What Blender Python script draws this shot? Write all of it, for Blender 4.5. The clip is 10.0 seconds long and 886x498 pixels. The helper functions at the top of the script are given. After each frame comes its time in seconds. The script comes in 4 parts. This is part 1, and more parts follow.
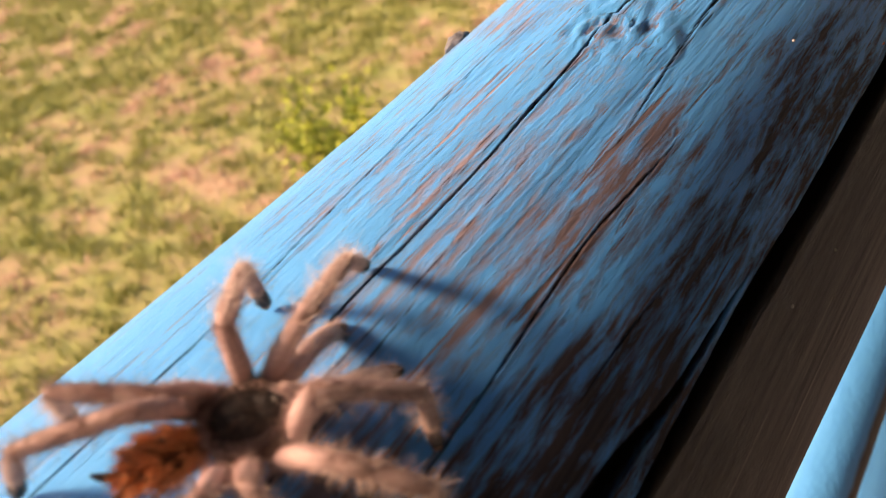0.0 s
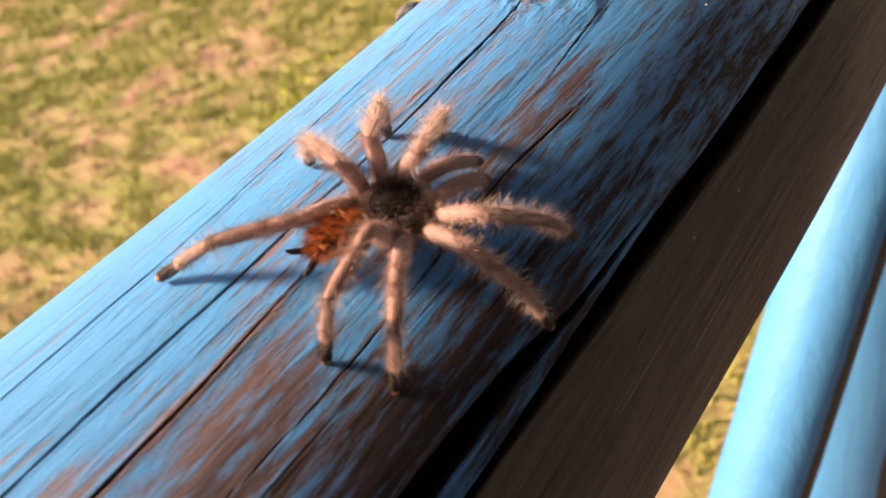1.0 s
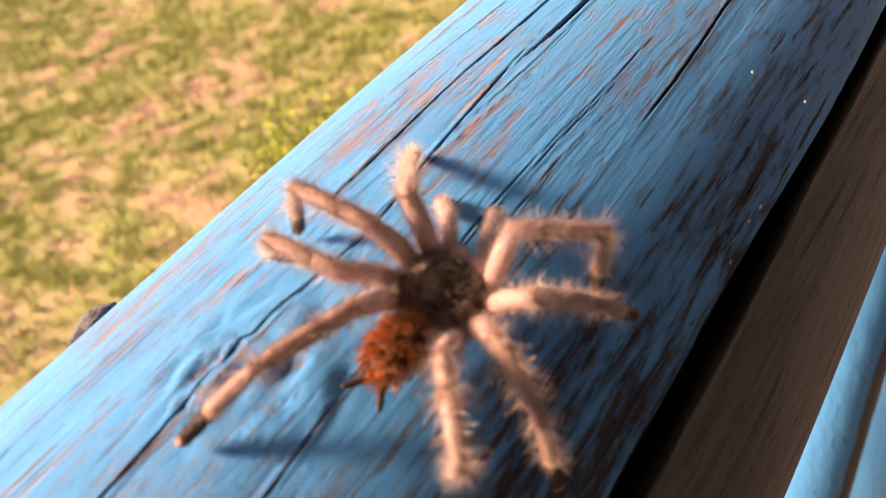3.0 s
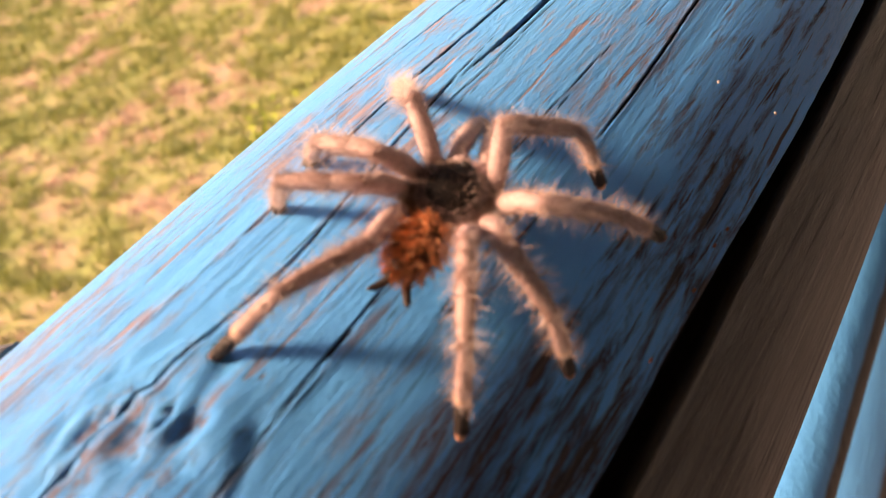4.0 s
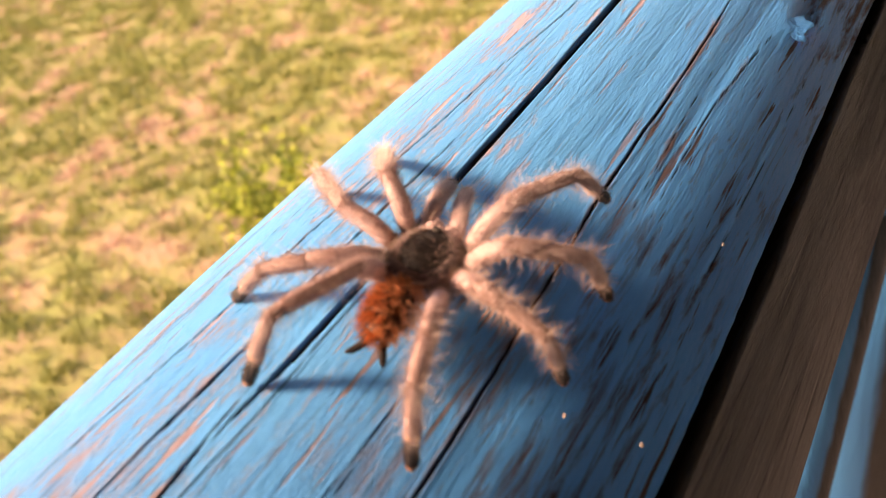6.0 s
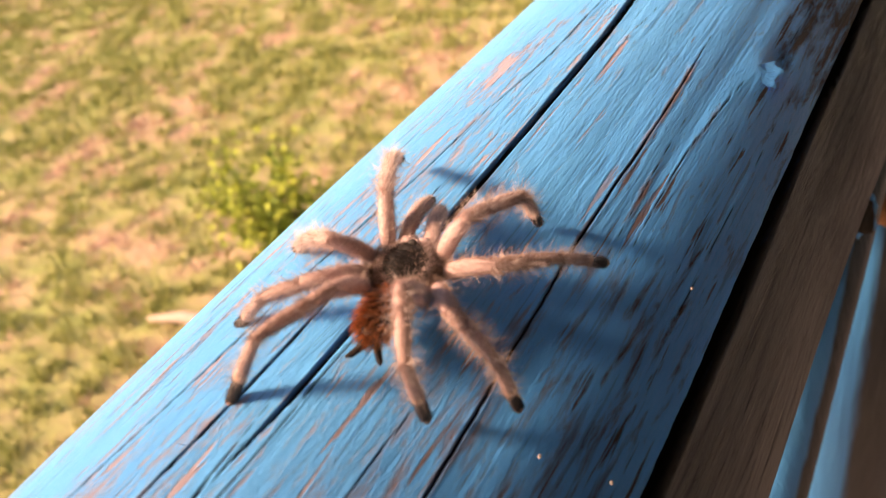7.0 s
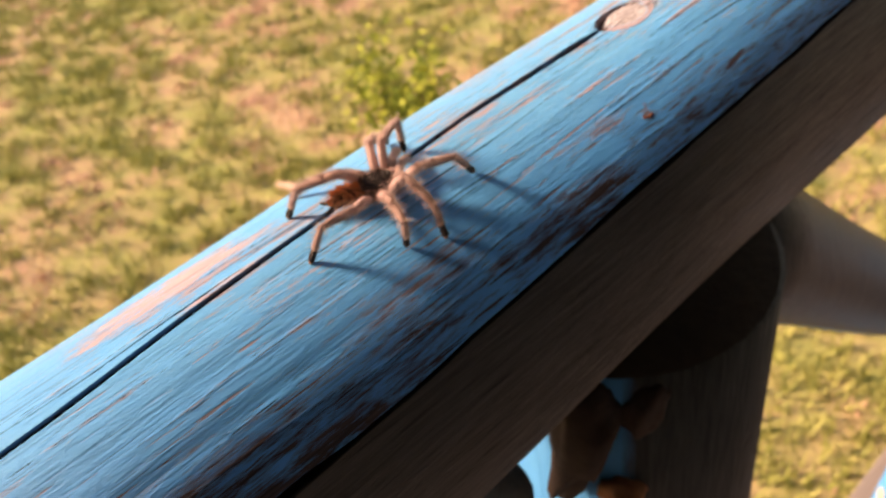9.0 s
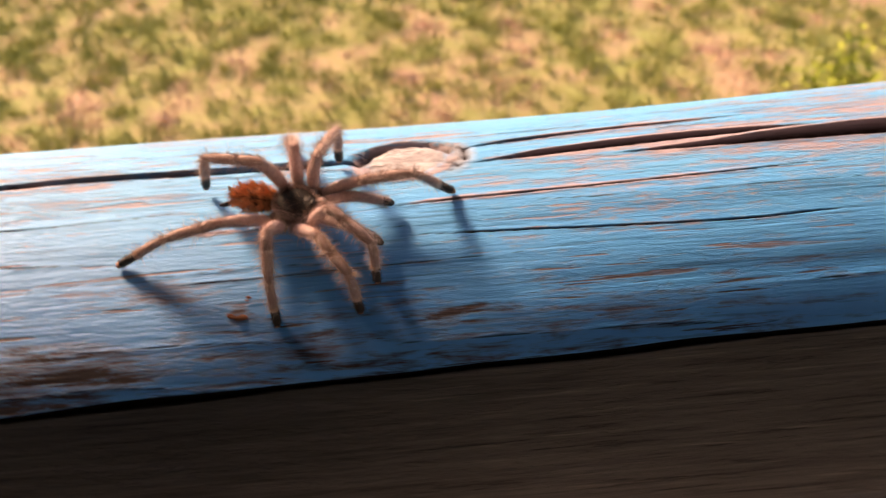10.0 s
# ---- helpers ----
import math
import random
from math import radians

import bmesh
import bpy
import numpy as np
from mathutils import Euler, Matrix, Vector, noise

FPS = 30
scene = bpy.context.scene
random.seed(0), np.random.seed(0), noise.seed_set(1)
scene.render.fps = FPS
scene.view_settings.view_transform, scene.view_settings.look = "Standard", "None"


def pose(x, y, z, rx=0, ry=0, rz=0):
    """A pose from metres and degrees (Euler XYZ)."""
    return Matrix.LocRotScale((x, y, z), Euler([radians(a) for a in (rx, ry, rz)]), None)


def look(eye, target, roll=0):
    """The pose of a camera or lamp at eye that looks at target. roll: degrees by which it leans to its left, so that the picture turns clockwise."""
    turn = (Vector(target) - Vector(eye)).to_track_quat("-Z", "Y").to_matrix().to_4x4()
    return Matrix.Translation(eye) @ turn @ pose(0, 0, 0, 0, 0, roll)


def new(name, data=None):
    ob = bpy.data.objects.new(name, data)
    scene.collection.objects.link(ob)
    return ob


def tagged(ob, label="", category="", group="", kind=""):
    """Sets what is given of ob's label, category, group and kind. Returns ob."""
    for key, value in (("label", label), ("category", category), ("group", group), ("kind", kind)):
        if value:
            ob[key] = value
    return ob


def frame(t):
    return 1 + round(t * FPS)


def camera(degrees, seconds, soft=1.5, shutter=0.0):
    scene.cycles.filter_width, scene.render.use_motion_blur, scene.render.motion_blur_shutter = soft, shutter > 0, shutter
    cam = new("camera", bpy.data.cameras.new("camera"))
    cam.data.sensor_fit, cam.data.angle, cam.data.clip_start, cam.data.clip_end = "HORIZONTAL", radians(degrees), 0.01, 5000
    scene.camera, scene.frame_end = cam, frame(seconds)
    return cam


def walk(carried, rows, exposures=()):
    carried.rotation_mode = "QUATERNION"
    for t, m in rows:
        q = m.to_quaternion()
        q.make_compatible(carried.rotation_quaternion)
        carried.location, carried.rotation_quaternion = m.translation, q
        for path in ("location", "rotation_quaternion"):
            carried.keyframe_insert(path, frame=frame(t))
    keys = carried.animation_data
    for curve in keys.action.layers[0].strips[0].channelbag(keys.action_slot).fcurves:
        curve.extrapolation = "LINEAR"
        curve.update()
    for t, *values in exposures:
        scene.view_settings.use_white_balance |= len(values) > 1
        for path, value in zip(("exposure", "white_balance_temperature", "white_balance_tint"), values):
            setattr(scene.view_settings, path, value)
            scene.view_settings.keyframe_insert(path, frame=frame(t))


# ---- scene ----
cam = camera(55.74, 10.0, soft=1.2, shutter=0.15)
walk(cam, [
    (0.0, pose(0.0820, -0.0926, 0.1337, 50.42, 11.26, 35.76)),
    (0.5, pose(0.0915, -0.1145, 0.1474, 50.08, 11.82, 35.69)),
    (1.0, pose(0.1031, -0.1016, 0.1356, 49.66, 11.78, 35.35)),
    (1.5, pose(0.0958, -0.0708, 0.1240, 49.91, 11.66, 34.85)),
    (2.0, pose(0.0940, -0.0393, 0.1262, 50.70, 11.68, 34.65)),
    (2.5, pose(0.0865, -0.0056, 0.1246, 50.68, 12.77, 34.29)),
    (2.7, pose(0.0844, -0.0005, 0.1285, 50.96, 12.50, 34.48)),
    (3.8, pose(0.0821, 0.0137, 0.1254, 50.72, 12.35, 34.01)),
    (4.0, pose(0.0817, 0.0168, 0.1229, 50.80, 12.27, 33.34)),
    (4.5, pose(0.0863, 0.0200, 0.1263, 51.38, 11.38, 33.31)),
    (5.0, pose(0.0911, 0.0462, 0.1224, 51.30, 12.38, 32.42)),
    (5.5, pose(0.0836, 0.0717, 0.1344, 51.62, 12.94, 31.65)),
    (5.7, pose(0.0802, 0.0765, 0.1325, 52.07, 12.36, 31.71)),
    (6.8, pose(0.0760, 0.0813, 0.1370, 52.25, 12.01, 30.99)),
    (7.0, pose(0.0813, 0.0793, 0.1431, 52.14, 11.47, 31.19)),
    (7.5, pose(0.0982, 0.0492, 0.1769, 50.57, 11.85, 30.43)),
    (8.0, pose(0.1526, 0.0628, 0.2290, 50.67, 12.29, 31.20)),
    (8.5, pose(0.1804, 0.1668, 0.2465, 50.16, 11.09, 36.08)),
    (9.0, pose(0.1746, 0.2825, 0.2114, 47.65, 8.42, 46.84)),
    (9.5, pose(0.1657, 0.4150, 0.2049, 46.43, 5.64, 65.77)),
    (10.0, pose(0.1574, 0.5169, 0.1786, 46.97, 3.00, 86.33)),
], exposures=[(0.0, 1.13, 8700, 25), (2.0, 1.35, 9000, 28), (5.5, 1.45, 9200, 30), (7.0, 1.38, 8800, 27), (8.0, 1.0, 8200, 20), (8.5, 0.96, 8500, 22), (9.0, 1.12, 9000, 26), (10.0, 1.2, 9200, 28)])
cam.data.dof.use_dof = True
cam.data.dof.focus_distance = 0.16
cam.data.dof.aperture_fstop = 25.0

# ---- light ----
SUN_AZ, SUN_EL = radians(-142), radians(34.5)
to_sun = Vector((math.cos(SUN_AZ) * math.cos(SUN_EL), math.sin(SUN_AZ) * math.cos(SUN_EL), math.sin(SUN_EL)))
world = bpy.data.worlds.new("sky")
scene.world = world
world.use_nodes = True
sky = world.node_tree.nodes.new("ShaderNodeTexSky")
sky.sky_type, sky.sun_disc = "NISHITA", False
sky.sun_elevation = SUN_EL
sky.sun_rotation = math.atan2(to_sun.x, to_sun.y)
world.node_tree.links.new(sky.outputs[0], world.node_tree.nodes["Background"].inputs[0])
world.node_tree.nodes["Background"].inputs[1].default_value = 0.12
lamp = new("sun", bpy.data.lights.new("sun", "SUN"))
lamp.data.energy, lamp.data.angle, lamp.data.color = 4.2, radians(11.0), (1.0, 0.78, 0.60)
lamp.matrix_world = look(to_sun * 20, (0, 0, 0))

# ---- plan (metres; the handrail's axis is x = 0, z = 0, running along y) ----
RAIL_R = 0.06
GROUND = -3.31
DECK = -0.95


# ---- materials ----
class Nodes:
    def __init__(self, name):
        self.mat = bpy.data.materials.new(name)
        self.mat.use_nodes = True
        self.tree = self.mat.node_tree
        self.bsdf = self.tree.nodes["Principled BSDF"]

    def add(self, kind, **values):
        n = self.tree.nodes.new(kind)
        for key, value in values.items():
            n.inputs[key.replace("_", " ")].default_value = value
        return n

    def link(self, a, b):
        self.tree.links.new(a, b)

    def coords(self, sx, sy, sz):
        t = self.tree.nodes.new("ShaderNodeTexCoord")
        m = self.add("ShaderNodeMapping", Scale=(sx, sy, sz))
        self.link(t.outputs["Object"], m.inputs["Vector"])
        return m.outputs[0]

    def noise(self, vec, scale, detail=4.0, rough=0.6, distortion=0.0):
        n = self.add("ShaderNodeTexNoise", Scale=scale, Detail=detail, Roughness=rough, Distortion=distortion)
        self.link(vec, n.inputs["Vector"])
        return n.outputs["Fac"]

    def ramp(self, fac, *stops):
        n = self.tree.nodes.new("ShaderNodeValToRGB")
        e = n.color_ramp.elements
        while len(e) < len(stops):
            e.new(0.5)
        for el, (pos, col) in zip(e, stops):
            el.position = pos
            el.color = (*col, 1) if len(col) == 3 else (col[0], col[0], col[0], 1)
        self.link(fac, n.inputs["Fac"])
        return n.outputs["Color"]

    def mix(self, fac, a, b, blend="MIX"):
        n = self.tree.nodes.new("ShaderNodeMix")
        n.data_type, n.blend_type = "RGBA", blend
        for sock, v in ((n.inputs[0], fac), (n.inputs[6], a), (n.inputs[7], b)):
            if isinstance(v, (int, float)):
                sock.default_value = v
            elif isinstance(v, tuple):
                sock.default_value = (*v, 1)
            else:
                self.link(v, sock)
        return n.outputs[2]

    def math(self, op, a, b=0.0, c=0.0, clamp=False):
        n = self.tree.nodes.new("ShaderNodeMath")
        n.operation, n.use_clamp = op, clamp
        for sock, v in zip(n.inputs, (a, b, c)):
            if isinstance(v, (int, float)):
                sock.default_value = v
            else:
                self.link(v, sock)
        return n.outputs[0]

    def attr(self, name):
        n = self.tree.nodes.new("ShaderNodeAttribute")
        n.attribute_name = name
        return n.outputs["Fac"]

    def bump(self, height, strength, distance):
        n = self.add("ShaderNodeBump", Strength=strength, Distance=distance)
        self.link(height, n.inputs["Height"])
        self.link(n.outputs[0], self.bsdf.inputs["Normal"])

    def put(self, color=None, rough=None, **values):
        for sock, v in (("Base Color", color), ("Roughness", rough)):
            if v is None:
                continue
            if isinstance(v, tuple):
                self.bsdf.inputs[sock].default_value = (*v, 1)
            elif isinstance(v, (int, float)):
                self.bsdf.inputs[sock].default_value = v
            else:
                self.link(v, self.bsdf.inputs[sock])
        for key, v in values.items():
            self.bsdf.inputs[key.replace("_", " ")].default_value = v
        return self.mat


def painted_log(name):
    """Weathered blue paint over brown wood, the grain along y; the mesh says where paint is gone ('bare'), where the
    wood is split ('crack'), where it is grey-brown ('grey_side') and where a knot is cut ('knot')."""
    n = Nodes(name)
    fine = n.noise(n.coords(1, 0.03, 1), 1250.0, 3.0, 0.55, 0.15)
    thread = n.noise(n.coords(1, 0.045, 1), 620.0, 5.0, 0.6, 0.25)
    flake = n.noise(n.coords(1, 0.17, 1), 760.0, 7.0, 0.72, 0.3)
    streak = n.noise(n.coords(1, 0.085, 1), 210.0, 6.0, 0.68)
    blot = n.noise(n.coords(1, 0.4, 1), 45.0, 5.0, 0.6)
    bare, deep, grey_side, knot, faded = (n.attr(k) for k in ("bare", "crack", "grey_side", "knot", "faded"))

    def above(value, edge, slope):
        return n.math("MULTIPLY", n.math("SUBTRACT", value, edge), slope, clamp=True)

    def total(*terms):
        out = n.math("MULTIPLY", *terms[0])
        for a, b in terms[1:]:
            out = n.math("ADD", out, n.math("MULTIPLY", a, b))
        return out

    # paint: clean blue, a little paler and duller in patches
    paint = n.mix(above(blot, 0.35, 2.5), (0.052, 0.385, 0.90), (0.034, 0.285, 0.765))
    paint = n.mix(n.math("MULTIPLY", above(streak, 0.46, 3.0), 0.35), paint, (0.014, 0.205, 0.620))
    paint = n.mix(n.math("MULTIPLY", above(total((blot, 0.6), (flake, 0.5)), 0.57, 4.0), 0.20), paint, (0.12, 0.45, 0.80))
    paint = n.mix(n.math("MULTIPLY", faded, total((flake, 0.95), (blot, 0.7))), paint, (0.125, 0.475, 0.80))
    # wood: dark purplish brown, silvered where old
    wood = n.mix(above(fine, 0.3, 2.4), (0.015, 0.011, 0.015), (0.080, 0.058, 0.068))
    wood = n.mix(above(streak, 0.5, 3.0), wood, (0.048, 0.036, 0.046))
    wood = n.mix(n.math("MULTIPLY", n.math("MULTIPLY", faded, 1.6, clamp=True), above(fine, 0.12, 3.2)), wood, (0.43, 0.36, 0.42))
    # where the paint is worn to the wood, in flecks on the faded side and in long streaks elsewhere, and hairline scratches along the grain
    long = n.noise(n.coords(1, 0.13, 1), 480.0, 8.0, 0.72, 0.35)
    fleck = n.mix(n.math("MULTIPLY", n.math("MULTIPLY", faded, 1.7, clamp=True), n.math("SUBTRACT", 1.0, above(faded, 0.58, 5.0))), long, flake)
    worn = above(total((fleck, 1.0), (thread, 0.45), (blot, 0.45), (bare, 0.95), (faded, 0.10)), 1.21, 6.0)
    scratch = n.math("MULTIPLY", above(n.math("SUBTRACT", 0.385, thread), 0.0, 30.0), above(total((blot, 0.8), (streak, 0.5), (bare, 0.9)), 0.62, 5.0))
    hair = n.math("MULTIPLY", above(n.math("SUBTRACT", 0.40, fine), 0.0, 20.0), 0.45)
    mask = n.math("MAXIMUM", worn, scratch)
    col = n.mix(hair, paint, (0.018, 0.085, 0.24))
    col = n.mix(mask, col, wood)
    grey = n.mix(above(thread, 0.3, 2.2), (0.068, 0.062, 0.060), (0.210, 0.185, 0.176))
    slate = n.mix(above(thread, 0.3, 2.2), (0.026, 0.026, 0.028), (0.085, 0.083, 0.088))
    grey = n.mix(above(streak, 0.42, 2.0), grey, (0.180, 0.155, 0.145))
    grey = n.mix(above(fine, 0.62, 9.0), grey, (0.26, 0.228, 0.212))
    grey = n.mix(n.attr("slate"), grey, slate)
    col = n.mix(above(n.math("ADD", grey_side, n.math("MULTIPLY", n.math("SUBTRACT", flake, 0.5), 0.6)), 0.5, 6.0), col, grey)
    face = n.mix(above(flake, 0.38, 4.0), (0.30, 0.28, 0.30), (0.60, 0.59, 0.64))
    col = n.mix(knot, col, face)
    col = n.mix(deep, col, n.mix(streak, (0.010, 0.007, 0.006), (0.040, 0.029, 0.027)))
    h = total((fine, 0.40), (thread, 0.5), (flake, 0.7), (streak, 0.35))
    h = n.math("SUBTRACT", h, n.math("MULTIPLY", mask, 0.45))
    n.bump(h, 1.0, 0.00065)
    rough = total((mask, 0.25), (flake, 0.3))
    dull = n.math("MAXIMUM", deep, n.math("MULTIPLY", grey_side, 0.25))
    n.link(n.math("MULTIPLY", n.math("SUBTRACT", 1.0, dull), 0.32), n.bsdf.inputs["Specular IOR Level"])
    return n.put(col, n.math("ADD", n.math("ADD", rough, 0.30), n.math("MULTIPLY", dull, 0.3)))


RAIL_PAINT = painted_log("weathered_blue_paint")


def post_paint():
    """Chipped blue paint; faces turned from the sun go dark grey, shade put into the colour."""
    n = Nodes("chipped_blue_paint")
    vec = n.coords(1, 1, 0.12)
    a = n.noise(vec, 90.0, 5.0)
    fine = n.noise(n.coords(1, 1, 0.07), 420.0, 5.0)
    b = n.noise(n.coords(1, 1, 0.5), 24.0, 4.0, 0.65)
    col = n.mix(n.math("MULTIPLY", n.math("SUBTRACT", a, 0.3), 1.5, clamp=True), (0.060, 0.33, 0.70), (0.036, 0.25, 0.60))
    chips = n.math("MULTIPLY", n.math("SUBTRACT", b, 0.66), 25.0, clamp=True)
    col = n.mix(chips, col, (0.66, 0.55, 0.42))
    # dark grey standing in for the timber's unlit side
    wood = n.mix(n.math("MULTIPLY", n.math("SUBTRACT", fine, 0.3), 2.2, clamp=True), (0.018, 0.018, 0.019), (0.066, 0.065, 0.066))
    grey_side = n.math("ADD", n.attr("grey_side"), n.math("MULTIPLY", n.math("SUBTRACT", a, 0.5), 0.5))
    col = n.mix(n.math("MULTIPLY", n.math("SUBTRACT", grey_side, 0.5), 5.0, clamp=True), col, wood)
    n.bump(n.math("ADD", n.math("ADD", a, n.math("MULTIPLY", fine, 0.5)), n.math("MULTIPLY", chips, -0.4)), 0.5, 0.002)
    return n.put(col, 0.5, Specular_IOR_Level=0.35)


POST_PAINT = post_paint()


def plain_wood(name, lo, hi, scale, stretch, rough=0.75):
    n = Nodes(name)
    vec = n.coords(*stretch)
    a = n.noise(vec, scale, 6.0, 0.65)
    b = n.noise(n.coords(1, 1, 1), 3.0, 3.0)
    col = n.mix(n.math("MULTIPLY", n.math("SUBTRACT", a, 0.28), 2.2, clamp=True), lo, hi)
    col = n.mix(n.math("MULTIPLY", b, 0.5), col, tuple(0.7 * c for c in hi))
    n.bump(a, 0.5, 0.003)
    return n.put(col, rough)


END_GRAIN = plain_wood("dark_end_grain", (0.018, 0.012, 0.010), (0.045, 0.030, 0.022), 160.0, (1, 1, 1), 0.9)
DECK_WOOD = plain_wood("bleached_pink_deck_wood", (0.20, 0.175, 0.16), (0.33, 0.29, 0.275), 60.0, (1, 0.05, 1))
FILL_WALL_WOOD = plain_wood("blue_fill_boards", (0.13, 0.18, 0.23), (0.22, 0.29, 0.35), 40.0, (1, 1, 0.05))
UNSEEN_ROOF_WOOD = plain_wood("brown_roof_boards", (0.06, 0.05, 0.045), (0.12, 0.10, 0.09), 40.0, (1, 0.05, 1))
PALE_WOOD = plain_wood("bleached_dead_wood", (0.30, 0.20, 0.15), (0.56, 0.42, 0.34), 30.0, (1, 1, 1), 0.9)
BARK = plain_wood("dark_bark", (0.02, 0.015, 0.012), (0.09, 0.06, 0.045), 30.0, (1, 1, 0.3), 0.95)


def ground_material():
    """Tan soil and green turf; the sheet says where the turf grows ('green')."""
    n = Nodes("dry_lawn")
    c = n.coords(1, 1, 1)
    mid = n.noise(c, 5.0, 5.0, 0.65)
    small = n.noise(c, 22.0, 5.0, 0.7)
    tiny = n.noise(c, 70.0, 4.0, 0.7)
    green = n.mix(small, (0.195, 0.235, 0.056), (0.365, 0.38, 0.125))
    dry = n.mix(small, (0.34, 0.195, 0.128), (0.64, 0.41, 0.30))
    dry = n.mix(n.math("MULTIPLY", n.math("SUBTRACT", mid, 0.55), 4.0, clamp=True), dry, (0.42, 0.265, 0.185))
    dry = n.mix(n.attr("soil"), dry, n.mix(small, (0.17, 0.10, 0.065), (0.36, 0.235, 0.165)))
    k = n.math("ADD", n.attr("green"), n.math("ADD", n.math("MULTIPLY", n.math("SUBTRACT", small, 0.5), 0.35), n.math("MULTIPLY", n.math("SUBTRACT", tiny, 0.5), 0.5)))
    col = n.mix(n.math("MULTIPLY", n.math("SUBTRACT", k, 0.22), 2.0, clamp=True), dry, green)
    n.bump(small, 0.6, 0.03)
    return n.put(col, 0.95)


def leaf_material(name, lo, hi):
    n = Nodes(name)
    g = n.tree.nodes.new("ShaderNodeNewGeometry")
    col = n.mix(g.outputs["Random Per Island"], lo, hi)
    return n.put(col, 0.7, Specular_IOR_Level=0.2)


LAWN = ground_material()
BLADE_GREEN = leaf_material("green_grass_blades", (0.228, 0.26, 0.064), (0.415, 0.408, 0.14))
BLADE_DRY = leaf_material("dry_grass_blades", (0.42, 0.265, 0.18), (0.68, 0.46, 0.34))
LEAF = leaf_material("shrub_leaves", (0.12, 0.18, 0.022), (0.42, 0.46, 0.07))


def hair_material(name, lo, hi):
    n = Nodes(name)
    g = n.tree.nodes.new("ShaderNodeNewGeometry")
    return n.put(n.mix(g.outputs["Random Per Island"], lo, hi), 0.55, Specular_IOR_Level=0.3)


def skin_material(name, lo, hi):
    n = Nodes(name)
    a = n.noise(n.coords(1, 1, 1), 1400.0, 4.0, 0.7)
    n.bump(a, 0.8, 0.0003)
    return n.put(n.mix(n.math("MULTIPLY", n.math("SUBTRACT", a, 0.3), 2.0, clamp=True), lo, hi), 0.65)


SHIN_SKIN = skin_material("brown_shin_cuticle", (0.31, 0.195, 0.175), (0.57, 0.39, 0.355))
LEG_SKIN = skin_material("tan_leg_cuticle", (0.44, 0.30, 0.285), (0.70, 0.515, 0.50))
TIP_SKIN = skin_material("dark_tarsus_velvet", (0.012, 0.009, 0.008), (0.06, 0.038, 0.03))
RING_SKIN = skin_material("pale_orange_ring", (0.58, 0.35, 0.24), (0.80, 0.55, 0.42))
PAD_SKIN = skin_material("pink_tip", (0.42, 0.20, 0.13), (0.64, 0.36, 0.25))
SHELL = skin_material("black_carapace", (0.008, 0.007, 0.007), (0.045, 0.033, 0.028))
COXA_SKIN = skin_material("brown_leg_base", (0.10, 0.066, 0.056), (0.30, 0.205, 0.175))
BELLY = skin_material("dark_abdomen", (0.03, 0.013, 0.008), (0.12, 0.045, 0.02))
HAIR_PALE = hair_material("pale_leg_hair", (0.45, 0.32, 0.305), (0.78, 0.62, 0.60))
HAIR_WHITE = hair_material("pale_bristles", (0.42, 0.31, 0.275), (0.80, 0.67, 0.62))
HAIR_TAN = hair_material("brown_tan_hair", (0.16, 0.10, 0.08), (0.52, 0.38, 0.33))
HAIR_DARK = hair_material("dark_hair", (0.006, 0.005, 0.005), (0.045, 0.032, 0.027))
HAIR_RUST = hair_material("rust_red_hair", (0.46, 0.15, 0.06), (0.92, 0.47, 0.24))


# ---- mesh helpers ----
def mesh_ob(name, bm, material, parent=None, label="", smooth=True):
    me = bpy.data.meshes.new(name)
    bm.to_mesh(me)
    bm.free()
    for m in (material if isinstance(material, (list, tuple)) else (material,)):
        me.materials.append(m)
    if smooth:
        me.polygons.foreach_set("use_smooth", [True] * len(me.polygons))
    ob = new(name, me)
    if parent:
        ob.parent = parent
    if label:
        ob["label"] = label
    return ob


def part(name, bm, material, parent, label="", smooth=True):
    return mesh_ob(name, bm, material, parent, label, smooth)


def from_arrays(name, verts, faces, material, parent=None, label="", smooth=False):
    me = bpy.data.meshes.new(name)
    me.from_pydata(verts, [], faces)
    for m in (material if isinstance(material, (list, tuple)) else (material,)):
        me.materials.append(m)
    if smooth:
        me.polygons.foreach_set("use_smooth", [True] * len(me.polygons))
    me.update()
    ob = new(name, me)
    if parent:
        ob.parent = parent
    if label:
        ob["label"] = label
    return ob


def tube(bm, points, radii, sides=12, material_of=None, squash=1.0):
    """A closed tube through points with a radius at each; rings stay square to the path."""
    pts = [Vector(p) for p in points]
    rings = []
    up = Vector((0.31, 0.17, 0.94))
    for i, p in enumerate(pts):
        d = (pts[min(i + 1, len(pts) - 1)] - pts[max(i - 1, 0)]).normalized()
        a = d.cross(up)
        if a.length < 1e-3:
            a = d.cross(Vector((1, 0, 0)))
        a.normalize()
        b = a.cross(d)
        r = radii[i]
        rings.append([bm.verts.new(p + a * (r * math.cos(k * 2 * math.pi / sides)) + b * (r * squash * math.sin(k * 2 * math.pi / sides))) for k in range(sides)])
    for i in range(len(rings) - 1):
        for k in range(sides):
            f = bm.faces.new((rings[i][k], rings[i][(k + 1) % sides], rings[i + 1][(k + 1) % sides], rings[i + 1][k]))
            if material_of:
                f.material_index = material_of(i)
    bm.faces.new(list(reversed(rings[0])))
    f = bm.faces.new(rings[-1])
    if material_of:
        f.material_index = material_of(len(rings) - 2)
    bmesh.ops.recalc_face_normals(bm, faces=bm.faces)
    return bm


